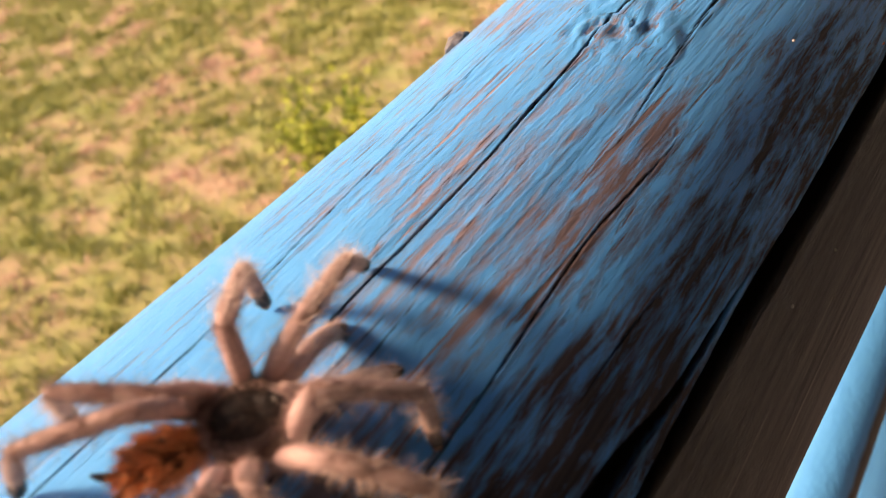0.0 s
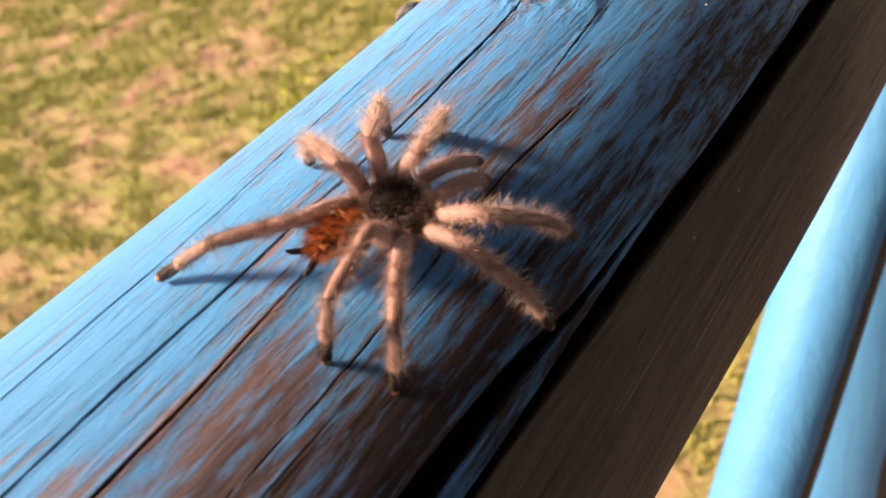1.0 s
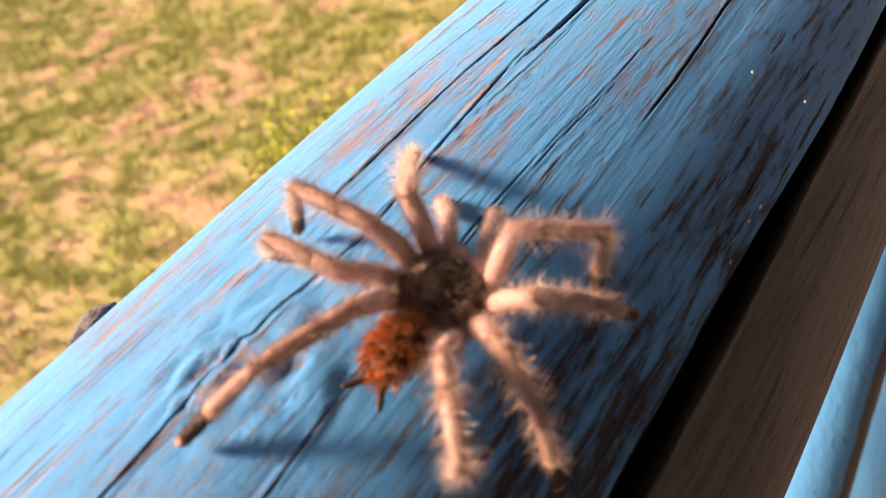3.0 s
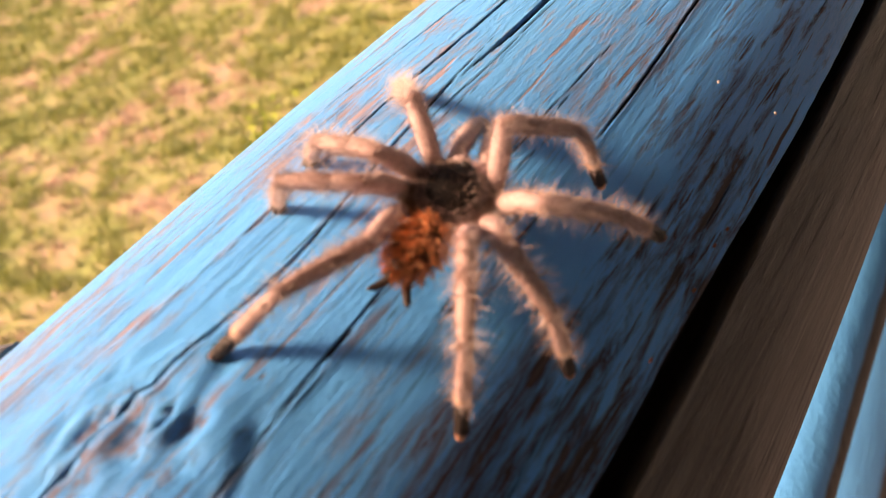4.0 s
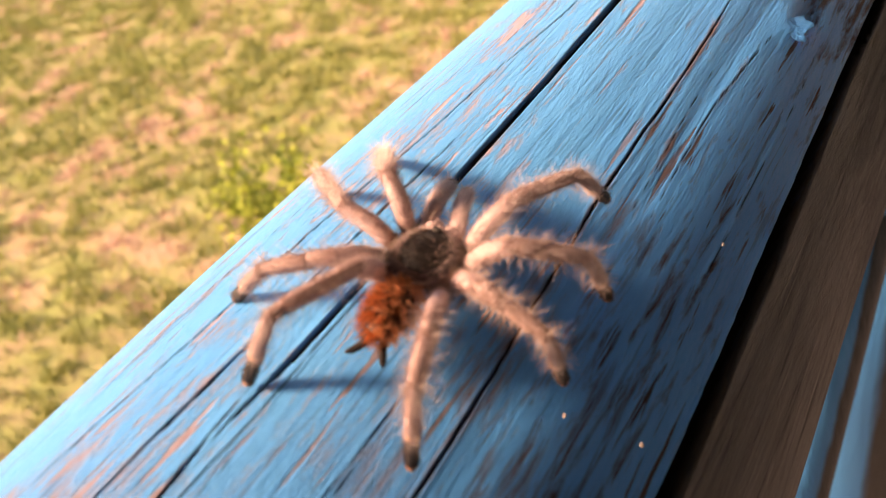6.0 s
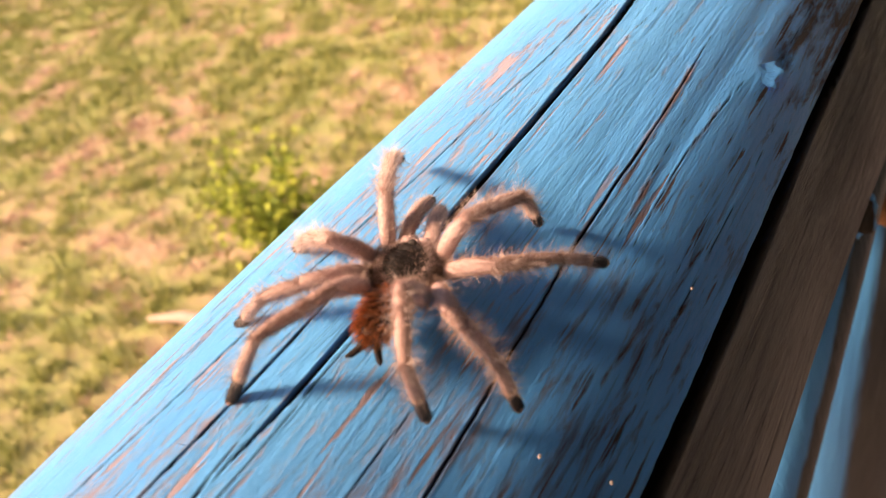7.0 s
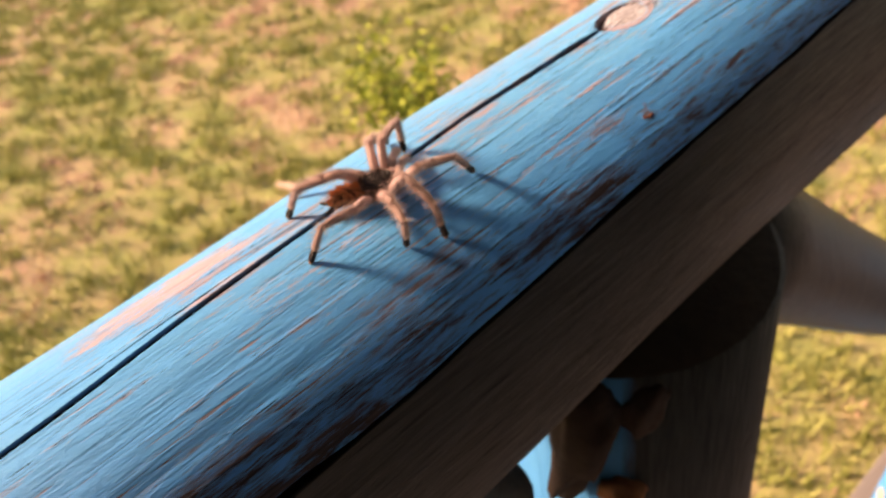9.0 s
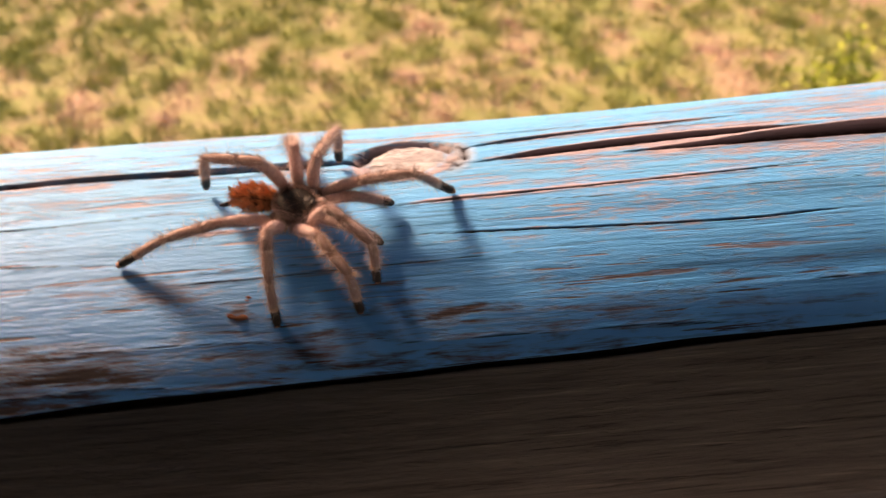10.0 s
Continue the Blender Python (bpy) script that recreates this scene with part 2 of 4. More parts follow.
def box(bm, x0, x1, y0, y1, z0, z1, bevel=0.0):
    made = bmesh.ops.create_cube(bm, size=1.0, matrix=Matrix.Translation(((x0 + x1) / 2, (y0 + y1) / 2, (z0 + z1) / 2)) @ Matrix.Diagonal((x1 - x0, y1 - y0, z1 - z0, 1)))
    if bevel:
        edges = list({e for v in made["verts"] for e in v.link_edges})
        bmesh.ops.bevel(bm, geom=edges, offset=bevel, segments=2, affect="EDGES", profile=0.6)
    return bm


def wavy(seed, x, wave):
    """A smooth wandering value between about -1 and 1."""
    return noise.noise(Vector((x / wave, seed * 7.31, seed * 1.7)))


# ---- the handrail ----
def handrail():
    th = np.concatenate([np.radians(np.arange(-82, -42, 0.5)), np.radians(np.arange(-42, 62, 0.2)), np.radians(np.arange(62, 140, 0.6)), np.radians(np.linspace(140, 278, 26)[:-1])])
    ys = np.concatenate([np.linspace(-1.6, -0.14, 16)[:-1], np.arange(-0.14, 0.80, 0.0018), np.linspace(0.80, 2.6, 20)])
    TH, Y = np.meshgrid(th, ys)
    deg = np.degrees(TH)
    R = np.full_like(TH, RAIL_R)
    R += 0.0012 * np.sin(Y * 9.0 + 0.4) * np.cos(TH * 2 + 1.0) + 0.0007 * np.sin(Y * 23.0 + TH * 3)
    # the garden side is a little flat
    flat = np.clip((-14 - deg) / 22, 0, 1)
    R -= flat * flat * (3 - 2 * flat) * np.interp(Y, (-0.2, 0.15, 0.30, 0.45), (0.0017, 0.0017, 0.0009, 0.0002))
    # shallow flutes along the grain
    rng = np.random.default_rng(5)
    for k in range(26):
        c, w = rng.uniform(-80, 120), rng.uniform(1.5, 5.0)
        drift = rng.uniform(-6, 6)
        R += rng.uniform(-0.00035, 0.0003) * np.exp(-((deg - c - drift * Y) / w) ** 2) * (0.5 + 0.5 * np.sin(Y * rng.uniform(6, 20) + k))
    bare = np.zeros_like(TH)
    crack = np.zeros_like(TH)
    grey_side = np.clip((deg + 1.5 - np.interp(Y, (-0.05, 0.0, 0.05, 0.10, 0.15, 0.20, 0.25, 0.35, 0.45, 0.60, 0.80, 2.4), (56, 57.6, 60, 60, 58.7, 57.4, 56, 54.5, 50.5, 47, 45, 40))) / 2.5, 0, 1)

    def groove(points, width, depth, seed, bare_by=0.16, wiggle=0.6, widths=None):
        """A split along the grain: (y, degrees) along it, mean width and depth in metres."""
        py, pd = [p[0] for p in points], [p[1] for p in points]
        y0, y1 = py[0], py[-1]
        line = np.interp(ys, py, pd) + wiggle * np.array([wavy(seed, y, 0.03) + 0.4 * wavy(seed + 9, y, 0.008) for y in ys])
        wide = width * (0.50 + 0.6 * np.array([wavy(seed + 3, y, 0.05) for y in ys]))
        wide *= 0.62
        if widths:
            wide = np.interp(ys, py, widths) * np.array([1 + 0.12 * wavy(seed + 3, y, 0.012) for y in ys])
        fine_rows = (ys > -0.139) & (ys < 0.799)
        soft = np.hanning(13) / np.hanning(13).sum()
        for row in (line, wide):
            row[fine_rows] = np.convolve(np.pad(row[fine_rows], 6, mode="edge"), soft, mode="valid")
        ends = np.clip(np.minimum(ys - y0, y1 - ys) / 0.018, 0, 1)
        wide = np.maximum(wide, 0.0 if widths else width * 0.25) * ends
        nonlocal R, bare, crack
        d = (deg - line[:, None]) * (math.pi / 180) * RAIL_R
        half = np.maximum(wide[:, None], 1e-6) / 2
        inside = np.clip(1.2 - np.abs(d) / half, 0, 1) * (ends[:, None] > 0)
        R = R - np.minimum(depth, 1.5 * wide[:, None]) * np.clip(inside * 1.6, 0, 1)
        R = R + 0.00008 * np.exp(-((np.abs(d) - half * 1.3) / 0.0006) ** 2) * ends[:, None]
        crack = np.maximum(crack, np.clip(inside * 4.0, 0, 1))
        bare = np.maximum(bare, bare_by * np.exp(-((np.abs(d) - half) / 0.0012) ** 2) * ends[:, None])

    groove([(-1.5, 58), (-0.05, 55.7), (0.0, 56), (0.05, 57.9), (0.10, 57.8), (0.15, 57.3), (0.20, 56), (0.25, 54.8), (0.3352, 54.4)], 0.005, 0.005, 1, 0.25, 0.2,
           (0.002, 0.0012, 0.0040, 0.0050, 0.0050, 0.0033, 0.0035, 0.0028, 0.0023))
    groove([(0.2662, 56), (0.3545, 54.5), (0.451, 50.5), (0.601, 47), (0.801, 45), (2.4, 40)], 0.0044, 0.006, 19, 0.25, 0.4)
    groove([(-0.4125, 49.5), (-0.055, 49.7), (-0.036, 50.2), (-0.0225, 52), (0.0, 52.3), (0.012, 53)], 0.003, 0.006, 2, 0.3, 0.3, (0.003, 0.0034, 0.0029, 0.0013, 0.0008, 0.0003))
    groove([(-0.6125, 12), (-0.0375, 9.5), (-0.0065, 9.6), (0.0375, 7.5), (0.0555, 8.4), (0.0675, 9.0), (0.0875, 6.8), (0.1253, 4.0)], 0.0014, 0.005, 3)
    groove([(-0.5125, -3), (-0.0825, -4.2), (-0.0425, -5.1), (0.0085, -7.8), (0.0375, -9)], 0.0009, 0.003, 4)
    groove([(0.0075, 24), (0.0475, 21), (0.0775, 20.6), (0.1277, 21.8)], 0.0006, 0.003, 5)
    groove([(0.0375, 21.5), (0.0775, 19.8), (0.1253, 20.6), (0.1431, 21)], 0.0007, 0.003, 6)
    groove([(0.0625, 0.3), (0.1005, -0.9), (0.145, -0.6), (0.185, 0.6)], 0.0013, 0.004, 7)
    groove([(0.0875, 6.5), (0.1194, 8.0), (0.152, 7.3)], 0.0006, 0.002, 38)
    groove([(0.11, 5.4), (0.1284, 6.3), (0.1748, 6.1), (0.2067, 6.2), (0.2462, 5.8), (0.2802, 4.4), (0.3202, 1.6), (0.3641, -1.0), (0.4317, -5.5), (0.499, -5.2)], 0.0017, 0.006, 8, 0.2, 0.5, (0.0006, 0.0010, 0.0012, 0.0014, 0.0015, 0.0017, 0.0018, 0.0019, 0.0022, 0.0024))
    groove([(0.1055, 28.8), (0.1431, 28.6), (0.1793, 26.5), (0.2178, 26.4), (0.2568, 25.4)], 0.0011, 0.003, 9, 0.34)
    groove([(0.2044, -4.9), (0.2288, -2.4), (0.2586, -1.2), (0.2962, -0.6), (0.3448, -2.5)], 0.0009, 0.003, 10)
    groove([(0.0875, -11.4), (0.1645, -7.0), (0.2124, -4.3)], 0.0007, 0.002, 11)
    groove([(0.3979, -3.8), (0.4317, -5.2), (0.47, -5.1), (0.506, -4.6)], 0.0046, 0.007, 18, 0.3, 0.4, (0.0010, 0.0022, 0.0030, 0.0040))
    groove([(0.524, 0.6), (0.5493, -1.4), (0.5715, -2.4), (0.5936, -2.8), (0.612, -2.8)], 0.003, 0.007, 12, 0.5, 0.4, (0.0010, 0.0026, 0.0030, 0.0020, 0.0003))
    groove([(0.5561, 2.2), (0.5795, 1.6), (0.5998, 0.8), (0.6228, 0.4), (0.70, 1.5), (0.851, 3)], 0.005, 0.008, 39, 0.5, 0.5, (0.0004, 0.0016, 0.0034, 0.0048, 0.0044, 0.003))
    groove([(0.522, -5.4), (0.5302, -7.4), (0.539, -8.6), (0.5648, -9.8), (0.60, -10.2)], 0.002, 0.005, 13, 0.4, 0.4, (0.0010, 0.0020, 0.0019, 0.0012, 0.0003))
    groove([(0.500, 12.4), (0.5381, 11.7), (0.5672, 11.3), (0.6096, 9.9)], 0.0012, 0.002, 14, 0.36)
    groove([(0.511, 20.0), (0.5458, 22.0), (0.5876, 23.0), (0.6144, 22.1)], 0.0008, 0.002, 40, 0.3)
    groove([(0.3352, 8), (0.4027, 10.5), (0.461, 9)], 0.0007, 0.002, 15)
    groove([(-0.2125, 30), (-0.0625, 32), (-0.0075, 30), (0.0275, 31)], 0.0006, 0.002, 16, 0.3)
    groove([(-0.1925, 20), (-0.0725, 19), (-0.0325, 17)], 0.0010, 0.003, 17, 0.4)
    for k in range(110):
        c, y0, ln = rng.uniform(-40, 52), (rng.uniform(-0.14, 0.66) if k < 50 else rng.uniform(0.26, 0.72)), rng.uniform(0.02, 0.09)
        groove([(y0, c), (y0 + ln / 2, c + rng.uniform(-1.2, 1.2)), (y0 + ln, c + rng.uniform(-2, 2))], rng.uniform(0.0002, 0.0005), 0.0010, 20 + k, 0.3, 0.4)

    def patch(y, d, ly, ld, amount):
        nonlocal bare
        bare = np.maximum(bare, amount * np.exp(-(((Y - y) / ly) ** 2 + ((deg - d) / ld) ** 2) ** 1.5))

    # where the paint has worn off; the patch at 0.425, 45 also paints shade
    for y, d, ly, ld, a in ((0.0125, 30, 0.045, 10, 0.35), (-0.0205, 27, 0.035, 12, 0.32), (-0.0675, 32, 0.030, 15, 0.41), (-0.1025, 26, 0.04, 18, 0.38), (0.0025, 42, 0.035, 7, 0.33),
                            (0.0425, 35, 0.035, 7, 0.28), (0.0575, 27, 0.02, 8, 0.26), (0.0775, 36, 0.03, 10, 0.22), (0.1431, 28, 0.022, 5, 0.30), (0.1728, 30, 0.015, 4, 0.3), (0.0775, 42, 0.04, 8, 0.18),
                            (0.1194, 14, 0.05, 10, 0.20), (0.1075, 0, 0.04, 8, 0.20), (0.2025, -6, 0.03, 5, 0.26), (0.3448, -13, 0.04, 6, 0.30), (0.2962, -6, 0.02, 5, 0.24),
                            (0.3352, 6, 0.03, 4, 0.22), (0.3641, -9, 0.03, 8, 0.26), (0.451, -7, 0.05, 4, 0.22), (0.581, 0, 0.06, 4, 0.30), (0.475, 35, 0.004, 3, 0.45), (0.1906, 18, 0.05, 8, 0.18), (0.10, -6, 0.05, 12, 0.25), (0.07, 12, 0.05, 9, 0.25), (0.16, 10, 0.05, 10, 0.24), (0.225, -11, 0.018, 4, 0.38), (0.243, -7, 0.012, 2, 0.34), (0.322, -13, 0.038, 11, 0.44), (0.335, 0, 0.022, 4, 0.38), (0.425, 45, 0.045, 9, 0.42), (0.455, 30, 0.03, 6, 0.28)):
        patch(y, d, ly, ld, a)
    # general wear, more on the far shoulder partly as shade; grey below the split
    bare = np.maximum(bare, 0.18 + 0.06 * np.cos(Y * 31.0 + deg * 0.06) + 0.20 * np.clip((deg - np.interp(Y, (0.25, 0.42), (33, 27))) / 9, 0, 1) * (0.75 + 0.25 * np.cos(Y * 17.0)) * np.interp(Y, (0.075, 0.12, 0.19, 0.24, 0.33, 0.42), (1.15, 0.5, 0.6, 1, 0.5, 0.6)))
    bare -= 0.065 * np.clip((Y - 0.155) / 0.04, 0, 1) * np.clip((31 - deg) / 6, 0, 1) * np.clip((0.50 - Y) / 0.05, 0, 1)
    bare += 0.03 * np.clip((0.11 - Y) / 0.04, 0, 1)
    faded = np.clip((Y + 0.40) / 0.2, 0, 1) * (0.35 + 0.22 * np.clip((Y - 0.06) / 0.1, 0, 1) + 0.28 * np.clip((Y - 0.28) / 0.16, 0, 1)) * np.clip((38 - deg) / 32, 0, 1)
    # darker, bluer grey from about y 0.3 to 0.55
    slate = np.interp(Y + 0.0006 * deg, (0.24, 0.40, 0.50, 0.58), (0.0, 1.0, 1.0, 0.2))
    # painted-over knot with swollen swirls
    u, v = (Y - 0.0395) / 0.010, (deg - 11.5) / 8.5
    rr = np.sqrt(u * u + v * v)
    swirl = np.sin(rr * 10.5 + 3.0 * np.arctan2(v, u) + 2.5 * np.sin(u * 3.3) + 1.5 * np.sin(v * 4.1)) + 0.6 * np.sin(u * 7.7 + 2.2 * np.sin(v * 5.3) + 1.0)
    lump = np.exp(-(rr / 1.25) ** 6)
    R += 0.0008 * np.exp(-(rr / 1.3) ** 2) + 0.0005 * lump * np.clip(swirl, -1.3, 0.8)
    bare = np.maximum(bare, 0.34 * lump * np.clip(-swirl * 1.6 - 0.9, 0, 1))
    crack = np.maximum(crack, 0.15 * lump * np.clip(-swirl * 3.0 - 3.3, 0, 1))
    # cut knot: flat pale face in a torn hollow
    u, v = (Y - 0.512) / 0.0098, (deg + 3.6) / 6.6
    rr = np.sqrt(u * u + v * v)
    knot = np.clip((1.05 - rr) * 8, 0, 1)
    ang = np.arctan2(v, u)
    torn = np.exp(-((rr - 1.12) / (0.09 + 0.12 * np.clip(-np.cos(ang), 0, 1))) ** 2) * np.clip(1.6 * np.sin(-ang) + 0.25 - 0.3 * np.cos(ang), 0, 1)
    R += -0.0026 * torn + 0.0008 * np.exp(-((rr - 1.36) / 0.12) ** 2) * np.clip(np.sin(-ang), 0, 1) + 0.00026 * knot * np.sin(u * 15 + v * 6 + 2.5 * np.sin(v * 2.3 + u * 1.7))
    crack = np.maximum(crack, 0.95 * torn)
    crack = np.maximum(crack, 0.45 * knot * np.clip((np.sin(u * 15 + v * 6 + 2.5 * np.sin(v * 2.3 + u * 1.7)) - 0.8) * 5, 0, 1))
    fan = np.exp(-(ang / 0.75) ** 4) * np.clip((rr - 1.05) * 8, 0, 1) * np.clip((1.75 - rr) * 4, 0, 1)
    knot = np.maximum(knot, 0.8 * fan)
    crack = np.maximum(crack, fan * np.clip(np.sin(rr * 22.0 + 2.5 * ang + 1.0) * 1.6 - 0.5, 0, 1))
    R += 0.0007 * fan * np.sin(rr * 22.0 + 2.5 * ang + 4.1)
    bare = np.maximum(bare, 0.46 * np.exp(-((rr - 1.15) / 0.22) ** 2))
    # lifted chip of paint in a dent
    u, v = (Y - 0.2532) / 0.0055, (deg - 40.5) / 3.6
    rr2 = u * u + v * v
    R += -0.0013 * np.exp(-(((Y - 0.2592) / 0.008) ** 2 + ((deg - 41.5) / 2.4) ** 2)) + 0.0009 * np.exp(-rr2)
    X, Z = R * np.sin(TH), R * np.cos(TH)
    ny, nt = TH.shape
    verts = np.stack([X, Y, Z], -1).reshape(-1, 3)
    i = np.arange(ny - 1)[:, None] * nt
    j = np.arange(nt)[None, :]
    j2 = (j + 1) % nt
    faces = np.stack([i + j, i + j2, i + nt + j2, i + nt + j], -1).reshape(-1, 4)
    me = bpy.data.meshes.new("handrail")
    me.vertices.add(len(verts))
    me.vertices.foreach_set("co", verts.ravel())
    me.loops.add(faces.size)
    me.loops.foreach_set("vertex_index", faces[:, ::-1].ravel())
    me.polygons.add(len(faces))
    me.polygons.foreach_set("loop_start", np.arange(len(faces)) * 4)
    me.polygons.foreach_set("use_smooth", np.ones(len(faces), bool))
    me.update(calc_edges=True)
    for name, data in (("bare", bare), ("crack", crack), ("grey_side", grey_side), ("knot", knot), ("faded", faded), ("slate", slate)):
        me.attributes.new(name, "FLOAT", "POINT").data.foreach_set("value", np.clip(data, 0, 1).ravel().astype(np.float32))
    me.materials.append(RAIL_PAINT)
    rail = new("handrail", me)
    tagged(rail, "round log handrail in cracked, flaking sky-blue paint over brown wood", "handrail", kind="structure")
    return rail


rail = handrail()


# ---- posts and braces under the rail ----
def log_piece(bm, p0, p1, r0, r1, sides=24, seed=1, rings=14):
    p0, p1 = Vector(p0), Vector(p1)
    pts, rad = [], []
    for k in range(rings + 1):
        f = k / rings
        p = p0.lerp(p1, f)
        p += Vector((wavy(seed, f * 3, 1), wavy(seed + 5, f * 3, 1), 0)) * 0.003
        pts.append(p)
        rad.append((r0 + (r1 - r0) * f) * (1 + 0.04 * wavy(seed + 2, f * 4, 1)))
    rad[0] *= 0.97
    return tube(bm, pts, rad, sides)


def shade_side(ob, edge=-50.0, width=20.0):
    """Marks how far a face looks away from the sun, to paint its shade."""
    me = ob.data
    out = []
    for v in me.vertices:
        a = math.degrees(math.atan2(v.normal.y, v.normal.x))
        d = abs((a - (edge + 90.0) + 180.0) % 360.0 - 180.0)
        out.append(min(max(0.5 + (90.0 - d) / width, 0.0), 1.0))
    me.attributes.new("grey_side", "FLOAT", "POINT").data.foreach_set("value", out)
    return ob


bm = bmesh.new()
log_piece(bm, (0.0, 0.498, -0.0505), (0.0, 0.498, GROUND), 0.072, 0.078, 32, 3)
post = shade_side(mesh_ob("post", bm, POST_PAINT))
tagged(post, "thick round blue-painted log post carrying the handrail", "post")
# post top coloured near black for the shade under the rail
bm = bmesh.new()
tube(bm, [(0, 0.498, -0.0525), (0, 0.498, -0.0490)], [0.0705, 0.0700], 32)
part("end_grain", bm, END_GRAIN, post, "end grain on top of the post, darkened in colour for the rail's shade")

CHIP = plain_wood("cream_bare_wood", (0.50, 0.38, 0.27), (0.74, 0.62, 0.48), 200.0, (1, 1, 0.3))


def bark_patch(name, at, out, size, material, parent, label, seed):
    """A small uneven patch lying on round timber: its middle, the way out, and its half width, half height and thickness."""
    bm = bmesh.new()
    bmesh.ops.create_icosphere(bm, subdivisions=3, radius=1.0)
    for v in bm.verts:
        v.co *= 1 + 0.5 * noise.noise(v.co * 1.5 + Vector((seed * 3.1, 0, 0))) + 0.22 * noise.noise(v.co * 5.0 + Vector((0, seed * 1.7, 0)))
        v.co = Vector((v.co.x * size[0], v.co.y * size[1], v.co.z * size[2]))
    ob = part(name, bm, material, parent, label)
    ob.matrix_basis = segment_pose(Vector(at), Vector(out))
    return ob


def segment_pose(at, out):
    z = out.normalized()
    x = z.cross(Vector((0, 0.5, 1))).normalized()
    m = Matrix((x, z.cross(x), z)).transposed().to_4x4()
    m.translation = at
    return m


MUD = plain_wood("brown_dried_mud", (0.010, 0.006, 0.005), (0.034, 0.016, 0.012), 180.0, (1, 1, 1), 0.95)
MUD_TIP = plain_wood("orange_clay", (0.26, 0.10, 0.05), (0.46, 0.20, 0.10), 180.0, (1, 1, 1), 0.95)
nest = tagged(new("mud_nest"), "brown dried mud nest between post and brace, orange clay tip", "nest")
bark_patch("nest_body", (0.036, 0.434, -0.084), (0.6, -0.8, 0.1), (0.013, 0.037, 0.011), MUD, nest, "", 31)
bark_patch("nest_lump", (0.052, 0.452, -0.068), (0.8, -0.6, 0.1), (0.009, 0.016, 0.008), MUD, nest, "", 35)
bark_patch("nest_tip", (0.049, 0.440, -0.122), (0.7, -0.7, 0.1), (0.010, 0.008, 0.008), MUD_TIP, nest, "orange clay tip", 33)

for name, p0, p1, r0, r1, label, seed in (
        ("brace", (0.0317, 0.377, -0.052), (-0.024, -0.229, -0.945), 0.0265, 0.027, "slanting round blue-painted brace under the handrail", 11),
        ("brace", (0.0057, 0.5395, -0.060), (-0.0186, 1.352, -0.83), 0.042, 0.041, "thick slanting blue-painted brace leaning from the post", 12),
        ("brace", (0.0869, 1.044, -0.05), (0.0774, 0.707, -0.948), 0.023, 0.024, "thin slanting blue pole with pale chipped patches", 13)):
    bm = bmesh.new()
    log_piece(bm, p0, p1, r0, r1, 20, seed)
    brace = tagged(shade_side(mesh_ob(name, bm, POST_PAINT), -50.0 if r0 > 0.04 else -27.0), label, "brace", group="braces under the handrail")
    if seed == 11:
        bark_patch("knot_hole", (0.0510, 0.3508, -0.0615), (0.66, -0.62, 0.40), (0.0045, 0.0065, 0.0012), END_GRAIN, brace, "dark open knot hole", 1)
        bark_patch("knot_rim", (0.0500, 0.3520, -0.0625), (0.66, -0.62, 0.40), (0.0065, 0.0085, 0.0010), POST_PAINT, brace, "cracked blue rim of the knot hole", 2)
        bark_patch("bare_patch", (0.0286, 0.3176, -0.0923), (-0.05, -0.80, 0.59), (0.0035, 0.0042, 0.0006), CHIP, brace, "cream bare chip in the paint", 3)
        bark_patch("paint_scar", (0.0400, 0.3221, -0.0905), (0.38, -0.75, 0.53), (0.0018, 0.0075, 0.0006), END_GRAIN, brace, "dark scar in the paint", 4)
    if seed == 13:
        for k, (x, y, z, w, h) in enumerate(((0.0641, 0.8060, -0.6369, 0.006, 0.011), (0.0563, 0.7850, -0.722, 0.006, 0.016), (0.0656, 0.8246, -0.5846, 0.005, 0.008), (0.0608, 0.7969, -0.6712, 0.004, 0.006), (0.0786, 0.8267, -0.5626, 0.004, 0.006), (0.0625, 0.8135, -0.6090, 0.003, 0.010))):
            bark_patch("bare_patch", (x, y, z), (-0.66, -0.68, 0.27), (w, h, 0.0006), CHIP, brace, "cream bare patch where paint flaked off", 10 + k)

# ---- deck, and unseen walls and roof added to shape the light ----
floor = tagged(new("floor"), "bleached pinkish deck of boards running along the railing", "deck", kind="structure")
for k in range(16):
    bm = bmesh.new()
    box(bm, -0.015 + k * 0.125, -0.015 + k * 0.125 + 0.121, -4.0, 4.0, DECK - 0.035, DECK + 0.001 * (k % 2), 0.004)
    part("plank", bm, DECK_WOOD, floor, smooth=False)
bm = bmesh.new()
box(bm, 0.0, 0.12, -4.0, 4.0, DECK - 0.20, DECK - 0.036)
part("joist", bm, DECK_WOOD, floor, smooth=False)
# added out of view: blocks the sky and bounces blue onto the rail
bm = bmesh.new()
box(bm, 1.99, 2.10, -4.0, 4.0, GROUND, 1.25)
tagged(mesh_ob("unseen_wall_east", bm, FILL_WALL_WOOD, smooth=False), "unseen faded blue board wall added to block sky and bounce blue light", "wall", kind="structure")
# added out of view behind the camera to cut the sky light
bm = bmesh.new()
box(bm, 0.25, 1.99, -2.3, -2.2, GROUND, 1.25)
tagged(mesh_ob("unseen_wall_south", bm, FILL_WALL_WOOD, smooth=False), "unseen faded blue board wall added to keep sky light off the post", "wall", kind="structure")
# added overhead, out of view, to hold back sky light
bm = bmesh.new()
box(bm, -0.70, 2.10, -4.0, 4.0, 1.25, 1.33)
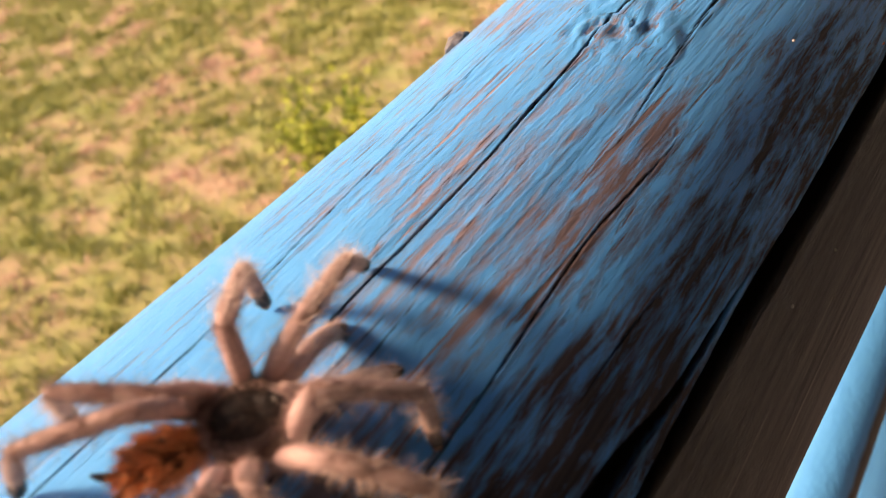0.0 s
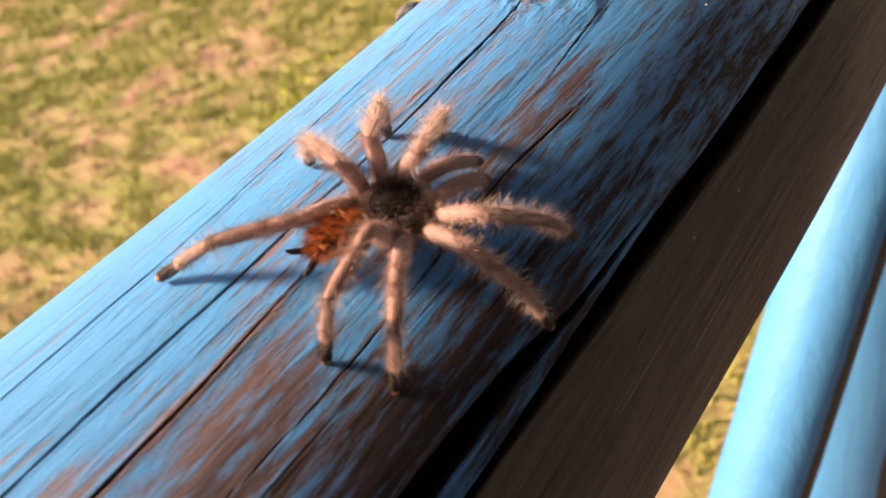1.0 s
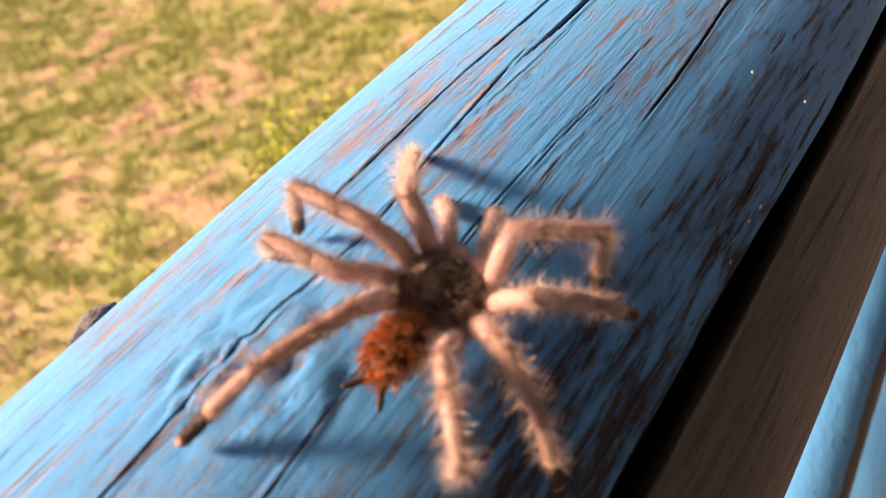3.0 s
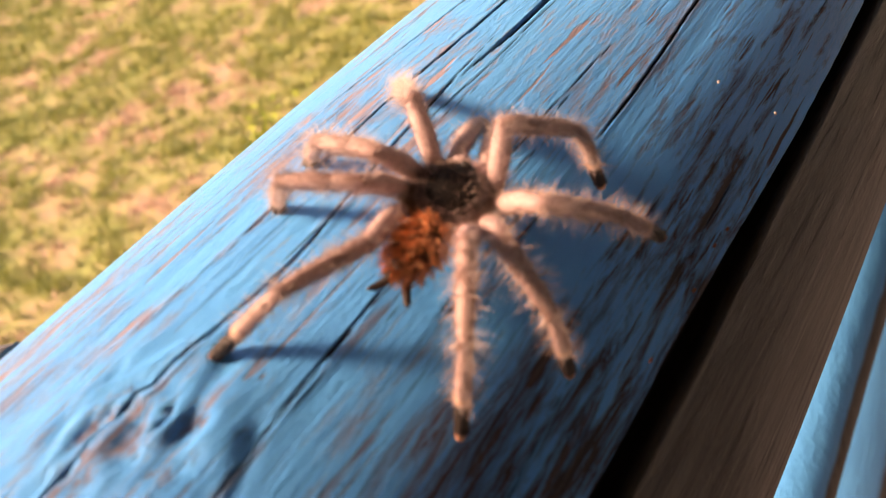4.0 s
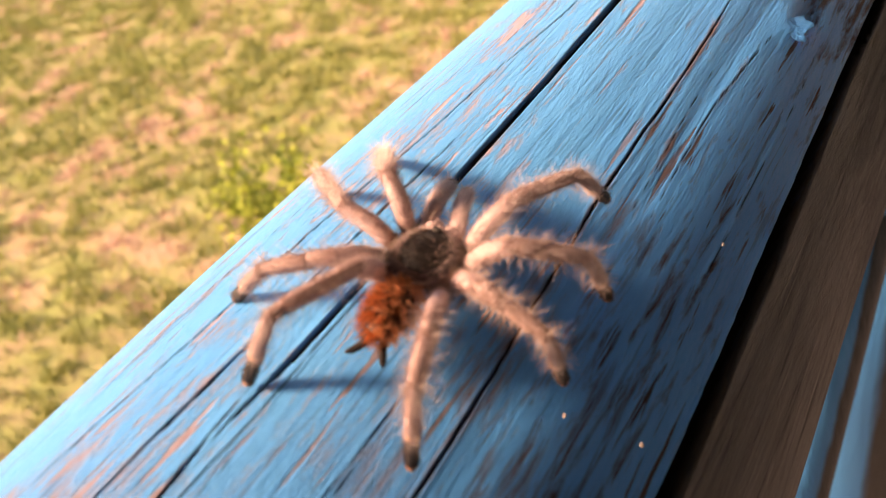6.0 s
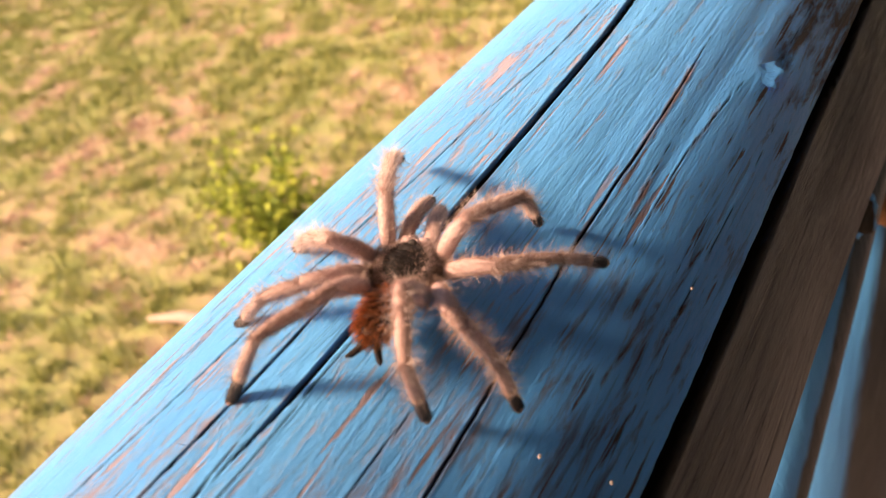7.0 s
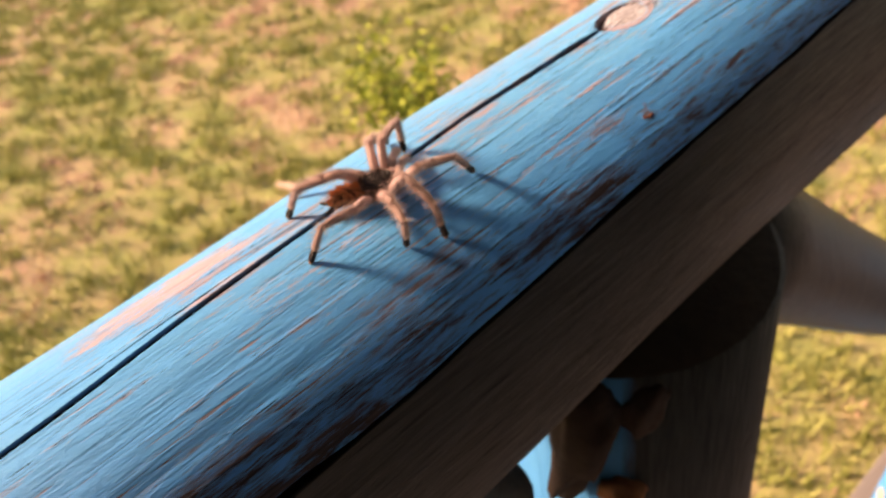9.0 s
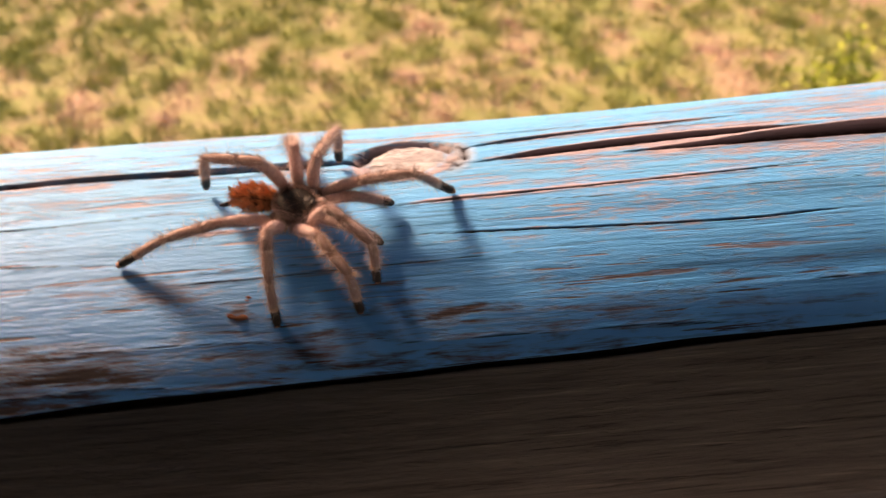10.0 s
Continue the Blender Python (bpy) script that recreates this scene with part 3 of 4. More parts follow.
tagged(mesh_ob("ceiling", bm, UNSEEN_ROOF_WOOD, smooth=False), "unseen brown boarded roof added to keep sky light off the rail", "ceiling", kind="structure")

# ---- ground ----
def turf(x, y):
    """How much grass grows at a place, 0 to 1: drifts a stride wide, broken into tufts."""
    v = 0.30 * noise.noise(Vector((x * 0.8, y * 0.8, 3.0))) + 0.45 * noise.noise(Vector((x * 2.6, y * 2.6, 8.0))) + 0.42 * noise.noise(Vector((x * 7.5, y * 7.5, 1.0)))
    bare = math.exp(-((x + 3.9) ** 2 + (y - 1.75) ** 2) / 0.5) + 0.5 * math.exp(-((x + 3.4) ** 2 + (y - 0.7) ** 2) / 0.9)
    return min(max(0.56 + 0.55 * v - 0.16 * bare, 0.0), 1.0)


def soil(x, y):
    """Where brown soil and litter lie between the tufts, near the deck."""
    near = min(max((2.6 - y) / 1.6, 0.0), 1.0) * min(max((x + 5.5) / 1.0, 0.0), 1.0)
    return near * min(max(0.75 + 0.9 * noise.noise(Vector((x * 2.1, y * 2.1, 5.0))), 0.0), 1.0)


def lawn_sheet():
    xs = np.concatenate([np.linspace(-300, -16.5, 14), np.arange(-16, 2.6, 0.08), np.linspace(3.5, 300, 14)])
    ys = np.concatenate([np.linspace(-300, -5, 14), np.arange(-4.5, 11.0, 0.08), np.linspace(12, 300, 14)])
    nx, ny = len(xs), len(ys)
    verts = [(x, y, GROUND) for y in ys for x in xs]
    faces = [(r * nx + c, r * nx + c + 1, (r + 1) * nx + c + 1, (r + 1) * nx + c) for r in range(ny - 1) for c in range(nx - 1)]
    ob = from_arrays("ground", verts, faces, LAWN)
    ob.data.attributes.new("green", "FLOAT", "POINT").data.foreach_set("value", [turf(x, y) for x, y, z in verts])
    ob.data.attributes.new("soil", "FLOAT", "POINT").data.foreach_set("value", [soil(x, y) for x, y, z in verts])
    return tagged(ob, "patchy dry lawn of green grass and tan bare soil", "lawn", kind="structure")


lawn_sheet()


def grass(name, count, seed, material, lo, hi, green):
    """Blades in clumps over the stretch of lawn beside the deck."""
    rng = np.random.default_rng(seed)
    verts, faces = [], []
    while len(faces) < count:
        cx, cy = rng.uniform(-16.0, 1.8), rng.uniform(-4.0, 11.0)
        d = turf(cx, cy)
        if (d > 0.46) != green or rng.uniform() > (d if green else 0.55):
            continue
        for k in range(rng.integers(7, 16)):
            x, y = cx + rng.normal(0, 0.045), cy + rng.normal(0, 0.045)
            a, h = rng.uniform(0, 6.283), rng.uniform(lo, hi)
            w, lean = rng.uniform(0.004, 0.010), rng.uniform(0.2, 0.9) * h
            dx, dy = math.cos(a), math.sin(a)
            b = len(verts)
            verts += [(x - dy * w, y + dx * w, GROUND), (x + dy * w, y - dx * w, GROUND), (x + dx * lean - dy * w * 0.2, y + dy * lean + dx * w * 0.2, GROUND + h)]
            faces.append((b, b + 1, b + 2))
    return from_arrays(name, verts, faces, material)


tagged(grass("grass", 230000, 3, BLADE_GREEN, 0.04, 0.12, True), "short green grass tufts", "grass", kind="stuff")
tagged(grass("dry_grass", 45000, 4, BLADE_DRY, 0.02, 0.06, False), "short straw-coloured dry grass", "grass", kind="stuff")


def shrub():
    """Arching stems from one foot, each set with leaves towards its end."""
    base = tagged(new("shrub"), "small leafy yellow-green shrub growing on the lawn", "shrub")
    base.location = (-3.60, 3.00, GROUND)
    rng = np.random.default_rng(9)
    verts, faces = [], []
    for k in range(26):
        a, out, l = rng.uniform(0, 6.283), rng.uniform(0.10, 0.48), rng.uniform(0.50, 1.08)
        bend = Vector((math.cos(a) * out, math.sin(a) * out, 0))
        pts = [bend * (f * f * 0.8 + 0.2 * f) + Vector((rng.normal(0, 0.015), rng.normal(0, 0.015), l * (f - 0.25 * out * f * f))) for f in (0, 0.25, 0.5, 0.75, 1.0)]
        pts[0] = bend * 0.08
        bm = bmesh.new()
        tube(bm, pts, [0.012, 0.009, 0.007, 0.005, 0.002], 6)
        part("stem", bm, BARK, base)
        for q in range(int(150 * l)):
            f = rng.uniform(0.22, 1.04) * 4
            i = min(int(f), 3)
            p = pts[i].lerp(pts[i + 1], f - i) + Vector(rng.normal(0, 0.062, 3))
            d = (Vector(rng.normal(0, 1, 3)) + Vector((math.cos(a), math.sin(a), 0.5)) * 0.6).normalized()
            s = d.cross(Vector(rng.normal(0, 0.5, 3)) + Vector((0, 0, 1))).normalized() * rng.uniform(0.013, 0.024)
            d = d * rng.uniform(0.045, 0.085)
            sag = Vector((0, 0, -0.012))
            b = len(verts)
            verts += [p, p + d * 0.4 + s, p + d + sag, p + d * 0.4 - s]
            faces.append((b, b + 1, b + 2, b + 3))
    from_arrays("crown", [tuple(v) for v in verts], faces, LEAF, base)
    return base


shrub()


def dead_branch(pts, radii, label):
    bm = bmesh.new()
    tube(bm, pts, radii, 8)
    return tagged(mesh_ob("dead_branch", bm, PALE_WOOD), label, "branch", group="dead branches on the lawn")


dead_branch([(-4.47, 2.28, GROUND + 0.03), (-4.2, 2.37, GROUND + 0.05), (-3.95, 2.38, GROUND + 0.06), (-3.74, 2.52, GROUND + 0.05)], [0.02, 0.045, 0.055, 0.05], "bleached dead branch lying on the lawn beside the shrub")
dead_branch([(-3.98, 1.78, GROUND + 0.03), (-3.78, 1.90, GROUND + 0.05), (-3.58, 2.08, GROUND + 0.06), (-3.57, 2.26, GROUND + 0.06), (-3.70, 2.44, GROUND + 0.05)], [0.02, 0.05, 0.06, 0.055, 0.05], "curved bleached dead branch lying on bare soil")
bm = bmesh.new()
tube(bm, [(-3.71, 2.52, GROUND), (-3.72, 2.54, GROUND + 0.14), (-3.74, 2.57, GROUND + 0.27)], [0.10, 0.085, 0.07], 12)
tagged(mesh_ob("stump", bm, BARK), "dark weathered tree stump beside the shrub", "stump", group="stumps on the lawn")
bm = bmesh.new()
tube(bm, [(-3.60, 3.86, GROUND), (-3.60, 3.87, GROUND + 0.15), (-3.57, 3.90, GROUND + 0.24), (-3.56, 3.91, GROUND + 0.30)], [0.12, 0.11, 0.09, 0.07], 12)
tagged(mesh_ob("stump", bm, BARK), "taller brown tree stump standing alone on the lawn", "stump", group="stumps on the lawn")


# ---- small things on the rail ----
def crumb(name, deg, y, size, material, label, seed, squash=0.5):
    """A rough little lump lying on the handrail."""
    bm = bmesh.new()
    bmesh.ops.create_icosphere(bm, subdivisions=3, radius=1.0)
    for v in bm.verts:
        v.co *= 1 + 0.45 * noise.noise(v.co * 1.6 + Vector((seed, 0, 0))) + 0.15 * noise.noise(v.co * 5.0)
        v.co.x *= size[0]
        v.co.y *= size[1]
        v.co.z *= size[2]
    ob = mesh_ob(name, bm, material)
    a, r = radians(deg), RAIL_R - (0.0010 if deg < -20 else 0.0)
    ob.matrix_world = Matrix.Translation((r * math.sin(a), y, r * math.cos(a))) @ Matrix.Rotation(a, 4, "Y")
    return tagged(ob, label, "debris")


def paint_flake():
    """A curled flake of blue paint lifting off the rail."""
    bm = bmesh.new()
    rows = []
    for i in range(9):
        f = i / 8 - 0.5
        row = []
        for j in range(5):
            g = j / 4 - 0.5
            w = 1.0 - 1.2 * abs(f) + 0.20 * math.sin(11 * f + 1.5 * g)
            row.append(bm.verts.new(Vector((g * 3.2 * w + 1.3 * f * f, f * (6.0 + 1.3 * g), 0.5 + 1.5 * (g + 0.5) ** 2 * w)) * 0.0015))
        rows.append(row)
    for i in range(8):
        for j in range(4):
            bm.faces.new((rows[i][j], rows[i][j + 1], rows[i + 1][j + 1], rows[i + 1][j]))
    bmesh.ops.solidify(bm, geom=bm.faces[:], thickness=0.0002)
    bmesh.ops.recalc_face_normals(bm, faces=bm.faces)
    ob = part("paint_flake", bm, POST_PAINT, rail, "curled lifting flake of light blue paint")
    a = radians(39.6)
    ob.matrix_basis = Matrix.Translation((RAIL_R * math.sin(a), 0.2537, RAIL_R * math.cos(a))) @ Matrix.Rotation(a, 4, "Y") @ Matrix.Rotation(radians(14), 4, "Z")


paint_flake()
GRIT = plain_wood("pale_grit", (0.40, 0.37, 0.35), (0.66, 0.63, 0.61), 900.0, (1, 1, 1), 0.9)
RUST_CRUMB = plain_wood("rust_brown_crumb", (0.10, 0.035, 0.02), (0.30, 0.11, 0.055), 500.0, (1, 1, 1), 0.9)
DARK_LUMP = plain_wood("dark_dropping", (0.05, 0.05, 0.055), (0.26, 0.27, 0.30), 700.0, (1, 1, 1), 0.9)
crumb("bark_crumb", 35.0, 0.4745, (0.0016, 0.0030, 0.0010), RUST_CRUMB, "small rust-brown bark crumb stuck to the handrail", 3)
crumb("bark_crumb", 31.5, 0.4765, (0.0010, 0.0014, 0.0007), RUST_CRUMB, "tiny rust-brown bark crumb stuck to the handrail", 5)
crumb("dropping", -30.5, 0.0403, (0.0023, 0.0040, 0.0020), DARK_LUMP, "dark grey dried dropping on the handrail's shoulder", 8)
for k, (deg, y) in enumerate(((52.4, 0.1158), (51.9, 0.1111), (52.6, 0.1015), (52.1, 0.0865))):
    crumb("crack_debris", deg, y, (0.0002, 0.0005, 0.0002), RUST_CRUMB, "orange-brown fluff at the edge of the long crack", 20 + k)
for k, (deg, y) in enumerate(((36.6, 0.063), (63.2, 0.013), (49.8, -0.0183), (49.6, 0.1455), (38.7, 0.1407), (47.0, 0.187), (66.0, 0.0325), (44.0, 0.4027), (41.0, 0.531))):
    crumb("speck", deg, y, (0.00026, 0.00034, 0.0002), GRIT, "tiny pale speck of grit on the handrail", 40 + k)

# ---- the tarantula (millimetres in the tables, metres in the meshes) ----
MM = 0.001


def hairs(name, spots, rng, length, width, material, parent, lean=0.5, label="", spread=0.22):
    """Three-sided tapering hairs; spots gives (point, outward, along)."""
    verts, faces = [], []
    for p, n, d in spots:
        l = length * rng.uniform(0.45, 1.25)
        t = (n + d * (lean * rng.uniform(0.4, 1.4)) + Vector(rng.normal(0, spread, 3))).normalized()
        a = t.orthogonal().normalized()
        b = t.cross(a)
        w = width * rng.uniform(0.7, 1.2)
        mid = p + t * (l * 0.55) + d * (0.06 * l)
        tip = p + t * l + d * (0.22 * l)
        k = len(verts)
        verts += [tuple(p + a * w), tuple(p - a * (w * 0.5) + b * (w * 0.87)), tuple(p - a * (w * 0.5) - b * (w * 0.87)), tuple(mid + a * w * 0.6), tuple(mid - a * w * 0.3 + b * w * 0.5), tuple(mid - a * w * 0.3 - b * w * 0.5), tuple(tip)]
        faces += [(k, k + 1, k + 4, k + 3), (k + 1, k + 2, k + 5, k + 4), (k + 2, k, k + 3, k + 5), (k + 3, k + 4, k + 6), (k + 4, k + 5, k + 6), (k + 5, k + 3, k + 6)]
    ob = from_arrays(name, verts, faces, material, parent, label)
    ob["kind"] = "stuff"
    return ob


def on_path(pts, radii, count, rng, f0=0.0, f1=1.0):
    """Random spots on a tube: the point, the way out and the way along."""
    pts = [Vector(p) for p in pts]
    out = []
    n = len(pts) - 1
    for k in range(count):
        f = rng.uniform(f0, f1) * n
        i = min(int(f), n - 1)
        g = f - i
        c, r = pts[i].lerp(pts[i + 1], g), radii[i] + (radii[i + 1] - radii[i]) * g
        d = (pts[i + 1] - pts[i]).normalized()
        a = d.orthogonal().normalized()
        b = d.cross(a)
        t = rng.uniform(0, 6.283)
        o = a * math.cos(t) + b * math.sin(t)
        out.append((c + o * r * 0.95, o, d))
    return out


def mm(points):
    return [Vector(p) * MM for p in points]


def profile(length, stations):
    """A limb piece along y: stations of (share of the length, height, radius), in millimetres but for the share."""
    return mm([(0, f * length, z) for f, z, r in stations]), [r * MM for f, z, r in stations]


FEMUR, TIBIA, FOOT = 9.5, 12.0, 12.0
FEMUR_FORM = ((-0.10, -0.2, 0.76), (0.06, 0.0, 1.02), (0.22, 0.25, 1.27), (0.45, 0.45, 1.36), (0.68, 0.4, 1.30), (0.86, 0.15, 1.16), (0.97, 0.0, 1.01), (1.05, -0.1, 0.71))
TIBIA_FORM = ((-0.06, -0.15, 0.72), (0.04, 0.1, 1.02), (0.16, 0.3, 1.14), (0.30, 0.3, 1.08), (0.37, 0.15, 0.90), (0.43, 0.2, 0.99), (0.58, 0.3, 1.10), (0.76, 0.25, 1.08), (0.90, 0.1, 0.90), (1.0, 0.0, 0.74), (1.05, -0.1, 0.5))
FOOT_FORM = ((-0.05, -0.1, 0.60), (0.04, 0.1, 0.80), (0.2, 0.2, 0.88), (0.4, 0.2, 0.92), (0.55, 0.1, 0.90), (0.61, 0.0, 0.78), (0.64, 0.0, 0.56))
RING_FORM = ((0.50, 0.1, 0.80), (0.53, 0.1, 0.95), (0.58, 0.05, 0.94), (0.62, 0.0, 0.80), (0.64, 0.0, 0.58))
TIP_FORM = ((0.58, 0.0, 0.70), (0.64, 0.0, 0.84), (0.76, 0.0, 0.90), (0.86, 0.0, 0.88), (0.92, 0.0, 0.78), (0.95, 0.0, 0.55))
PAD_FORM = ((0.91, 0.0, 0.70), (0.96, -0.05, 0.74), (1.00, -0.08, 0.62), (1.03, -0.1, 0.3))


def smooth_path(pts, radii, n=3):
    p, r = [], []
    for i in range(len(pts) - 1):
        for k in range(n):
            f = k / n
            g = f * f * (3 - 2 * f) * 0.5 + f * 0.5
            p.append(pts[i].lerp(pts[i + 1], f))
            r.append(radii[i] + (radii[i + 1] - radii[i]) * g)
    return p + [pts[-1]], r + [radii[-1]]


def limb_piece(name, form, length, material, parent, label="", sides=14):
    bm = bmesh.new()
    path, radii = profile(length, form)
    tube(bm, *smooth_path(path, radii), sides)
    return part(name, bm, material, parent, label), path, radii


def leg(spider, seed, k):
    """One walking leg in three pieces: femur, tibia with its patella, metatarsus with the dark tarsus; k scales the lengths."""
    rng = np.random.default_rng(seed)
    femur, path, rad = limb_piece("femur", FEMUR_FORM, FEMUR * k, LEG_SKIN, spider)
    hairs("fuzz", on_path(path, rad, 1400, rng), rng, 0.95 * MM, 0.018 * MM, HAIR_PALE, femur, 1.1, "", 0.45)
    hairs("brown_fuzz", on_path(path, rad, 420, rng), rng, 0.95 * MM, 0.022 * MM, HAIR_TAN, femur, 1.2)
    hairs("bristle", on_path(path, rad, 190, rng, 0.1), rng, 2.5 * MM, 0.023 * MM, HAIR_WHITE, femur, 0.5, "", 0.35)
    tibia, path, rad = limb_piece("tibia", TIBIA_FORM, TIBIA * k, SHIN_SKIN, spider)
    hairs("fuzz", on_path(path, rad, 1150, rng, 0.0, 0.75), rng, 0.95 * MM, 0.018 * MM, HAIR_PALE, tibia, 0.9, "", 0.5)
    hairs("brown_fuzz", on_path(path, rad, 1150, rng, 0.15, 0.97), rng, 0.85 * MM, 0.02 * MM, HAIR_TAN, tibia, 0.9, "", 0.5)
    hairs("bristle", on_path(path, rad, 380, rng, 0.05, 0.97), rng, 2.9 * MM, 0.023 * MM, HAIR_WHITE, tibia, 0.25, "", 0.35)
    foot, path, rad = limb_piece("metatarsus", FOOT_FORM, FOOT * k, SHIN_SKIN, spider)
    hairs("fuzz", on_path(path, rad, 750, rng, 0.0, 0.85), rng, 0.7 * MM, 0.017 * MM, HAIR_PALE, foot, 0.9, "", 0.5)
    hairs("brown_fuzz", on_path(path, rad, 750, rng, 0.05, 0.8), rng, 0.65 * MM, 0.018 * MM, HAIR_TAN, foot, 0.9, "", 0.5)
    hairs("bristle", on_path(path, rad, 260, rng, 0.0, 0.72), rng, 2.4 * MM, 0.021 * MM, HAIR_WHITE, foot, 0.2, "", 0.35)
    limb_piece("pale_ring", RING_FORM, FOOT * k, RING_SKIN, foot, "bare pale orange ring above the tarsus", 12)
    tip, path, rad = limb_piece("tarsus", TIP_FORM, FOOT * k, TIP_SKIN, foot, "black velvety tarsus")
    hairs("tarsus_hair", on_path(path, rad, 420, rng), rng, 0.55 * MM, 0.035 * MM, HAIR_DARK, foot, 1.0)
    limb_piece("foot_pad", PAD_FORM, FOOT * k, PAD_SKIN, foot, "pinkish foot pad", 10)
    return femur, tibia, foot


def ellipsoid(bm, c, rx, ry, rz, flat=0.0, seg=28, rough=0.0):
    made = bmesh.ops.create_uvsphere(bm, u_segments=seg, v_segments=seg // 2, radius=1.0)
    for v in made["verts"]:
        x, y, z = v.co
        taper = 1.0 - flat * max(0.0, y)
        bulge = 1 + rough * noise.noise(v.co * 2.3)
        v.co = Vector((c[0] + x * rx * taper * bulge, c[1] + y * ry * bulge, c[2] + z * rz * (1 - 0.25 * abs(y)) * bulge)) * MM
    return bm


def on_ball(c, rx, ry, rz, count, rng, low=-0.3, along=(0, -1, 0)):
    out = []
    while len(out) < count:
        n = Vector(rng.normal(0, 1, 3)).normalized()
        if n.z < low:
            continue
        p = Vector((c[0] + n.x * rx, c[1] + n.y * ry, c[2] + n.z * rz)) * MM
        o = Vector((n.x / rx, n.y / ry, n.z / rz)).normalized()
        out.append((p, o, Vector(along)))
    return out


CARAPACE = ((0, 0.2, 5.2), 4.1, 5.1, 1.9)
ABDOMEN = ((0, -9.4, 4.2), 2.9, 4.8, 2.6)
HIP_X, HIP_Y, HIP_Z = (4.4, 5.6, 5.6, 4.6), (4.4, 1.8, -1.5, -4.3), 4.0
LEG_SCALE = (1.0, 0.93, 0.88, 1.08)


def tarantula():
    spider = tagged(new("tarantula"), "young hairy tarantula with tan legs and rust-red abdomen on handrail", "spider")
    rng = np.random.default_rng(77)
    bm = bmesh.new()
    ellipsoid(bm, *CARAPACE, flat=0.24, rough=0.04)
    ellipsoid(bm, (0, 2.7, 6.1), 2.3, 2.1, 1.0)
    ellipsoid(bm, (0, 4.1, 6.9), 0.75, 0.55, 0.45, seg=14)
    shell = part("carapace", bm, SHELL, spider, "black velvety carapace with a pale fringe")
    # hair combed outwards from the middle of the shell
    combed = [(p, o, Vector((o.x, o.y * 0.6 - 0.3, 0)).normalized()) for p, o, d in on_ball(*CARAPACE, 2200, rng, 0.1)]
    hairs("carapace_hair", combed, rng, 1.0 * MM, 0.028 * MM, HAIR_DARK, shell, 1.1, "", 0.4)
    combed = [(p, o, Vector((o.x, o.y * 0.6 - 0.3, 0)).normalized()) for p, o, d in on_ball(*CARAPACE, 520, rng, -0.1)]
    hairs("pale_hair", combed, rng, 1.4 * MM, 0.022 * MM, HAIR_TAN, shell, 1.2, "", 0.4)
    rim = [(p, o, Vector((o.x, o.y, 0)).normalized()) for p, o, d in on_ball(*CARAPACE, 4200, rng, 0.0) if (p.x / 4.1) ** 2 + ((p.y / MM - 0.2) / 5.1 * MM) ** 2 > 0.60 * MM ** 2]
    hairs("rim_hair", rim, rng, 0.8 * MM, 0.028 * MM, HAIR_PALE, shell, 1.6, "flat pale hair along the carapace's rim", 0.3)
    fringe = []
    for k in range(1100):
        a = rng.uniform(0, 6.283)
        n = Vector((math.cos(a), math.sin(a), 0))
        wide = 1 - 0.24 * max(0, n.y)
        fringe.append(((Vector(CARAPACE[0]) + Vector((n.x * 4.12 * wide, n.y * 5.12, rng.uniform(-0.2, 0.45)))) * MM, (n + Vector((0, 0, 0.7))).normalized(), Vector((-n.y, n.x, 0)) * (1 if n.x < 0 else -1)))
    hairs("fringe", fringe, rng, 0.95 * MM, 0.035 * MM, HAIR_WHITE, shell, 0.9, "pale fringe of hair round the carapace")
    bm = bmesh.new()
    ellipsoid(bm, (0, 0.2, 3.6), 3.6, 4.8, 1.5)
    under = part("sternum", bm, BELLY, spider, "dark underside between the leg bases")
    bm = bmesh.new()
    tube(bm, mm([(0, -4.0, 4.6), (0, -5.4, 4.6), (0, -6.6, 4.6)]), [1.3 * MM, 0.9 * MM, 1.3 * MM], 12)
    part("waist", bm, BELLY, spider)
    bm = bmesh.new()
    ellipsoid(bm, *ABDOMEN, rough=0.08)
    back = part("abdomen", bm, BELLY, spider, "rust-red hairy abdomen")
    tufts = []
    for p, o, d in on_ball(*ABDOMEN, 150, rng, -0.35):
        way = (o * 1.3 + d * 0.6 + Vector(rng.normal(0, 0.18, 3))).normalized()
        tip = p + way * (1.6 * MM)
        for k in range(24):
            q = p + Vector(rng.normal(0, 0.42, 3)) * MM
            tufts.append((q, (tip - q).normalized(), d))
    hairs("abdomen_hair", tufts, rng, 1.7 * MM, 0.040 * MM, HAIR_RUST, back, 0.1, "tufts of long rust-red hair", 0.12)
    hairs("dark_hair", on_ball(*ABDOMEN, 500, rng, -0.6), rng, 1.5 * MM, 0.04 * MM, HAIR_DARK, back, 0.9)
    hairs("long_hair", on_ball(*ABDOMEN, 120, rng, -0.3), rng, 2.8 * MM, 0.028 * MM, HAIR_RUST, back, 1.0)
    for s in (-1, 1):
        bm = bmesh.new()
        tube(bm, *smooth_path(mm([(s * 0.9, -14.0, 3.4), (s * 1.5, -15.4, 3.0), (s * 2.2, -16.6, 2.9), (s * 2.7, -17.4, 3.2)]), [0.62 * MM, 0.58 * MM, 0.5 * MM, 0.22 * MM]), 8)
        part("spinneret", bm, TIP_SKIN, spider, "small black spinneret")
        bm = bmesh.new()
        path, rad = mm([(s * 1.3, 3.8, 5.0), (s * 1.4, 5.6, 5.0), (s * 1.4, 7.2, 3.9), (s * 1.2, 7.6, 2.4)]), [1.3 * MM, 1.5 * MM, 1.2 * MM, 0.6 * MM]
        tube(bm, *smooth_path(path, rad), 10)
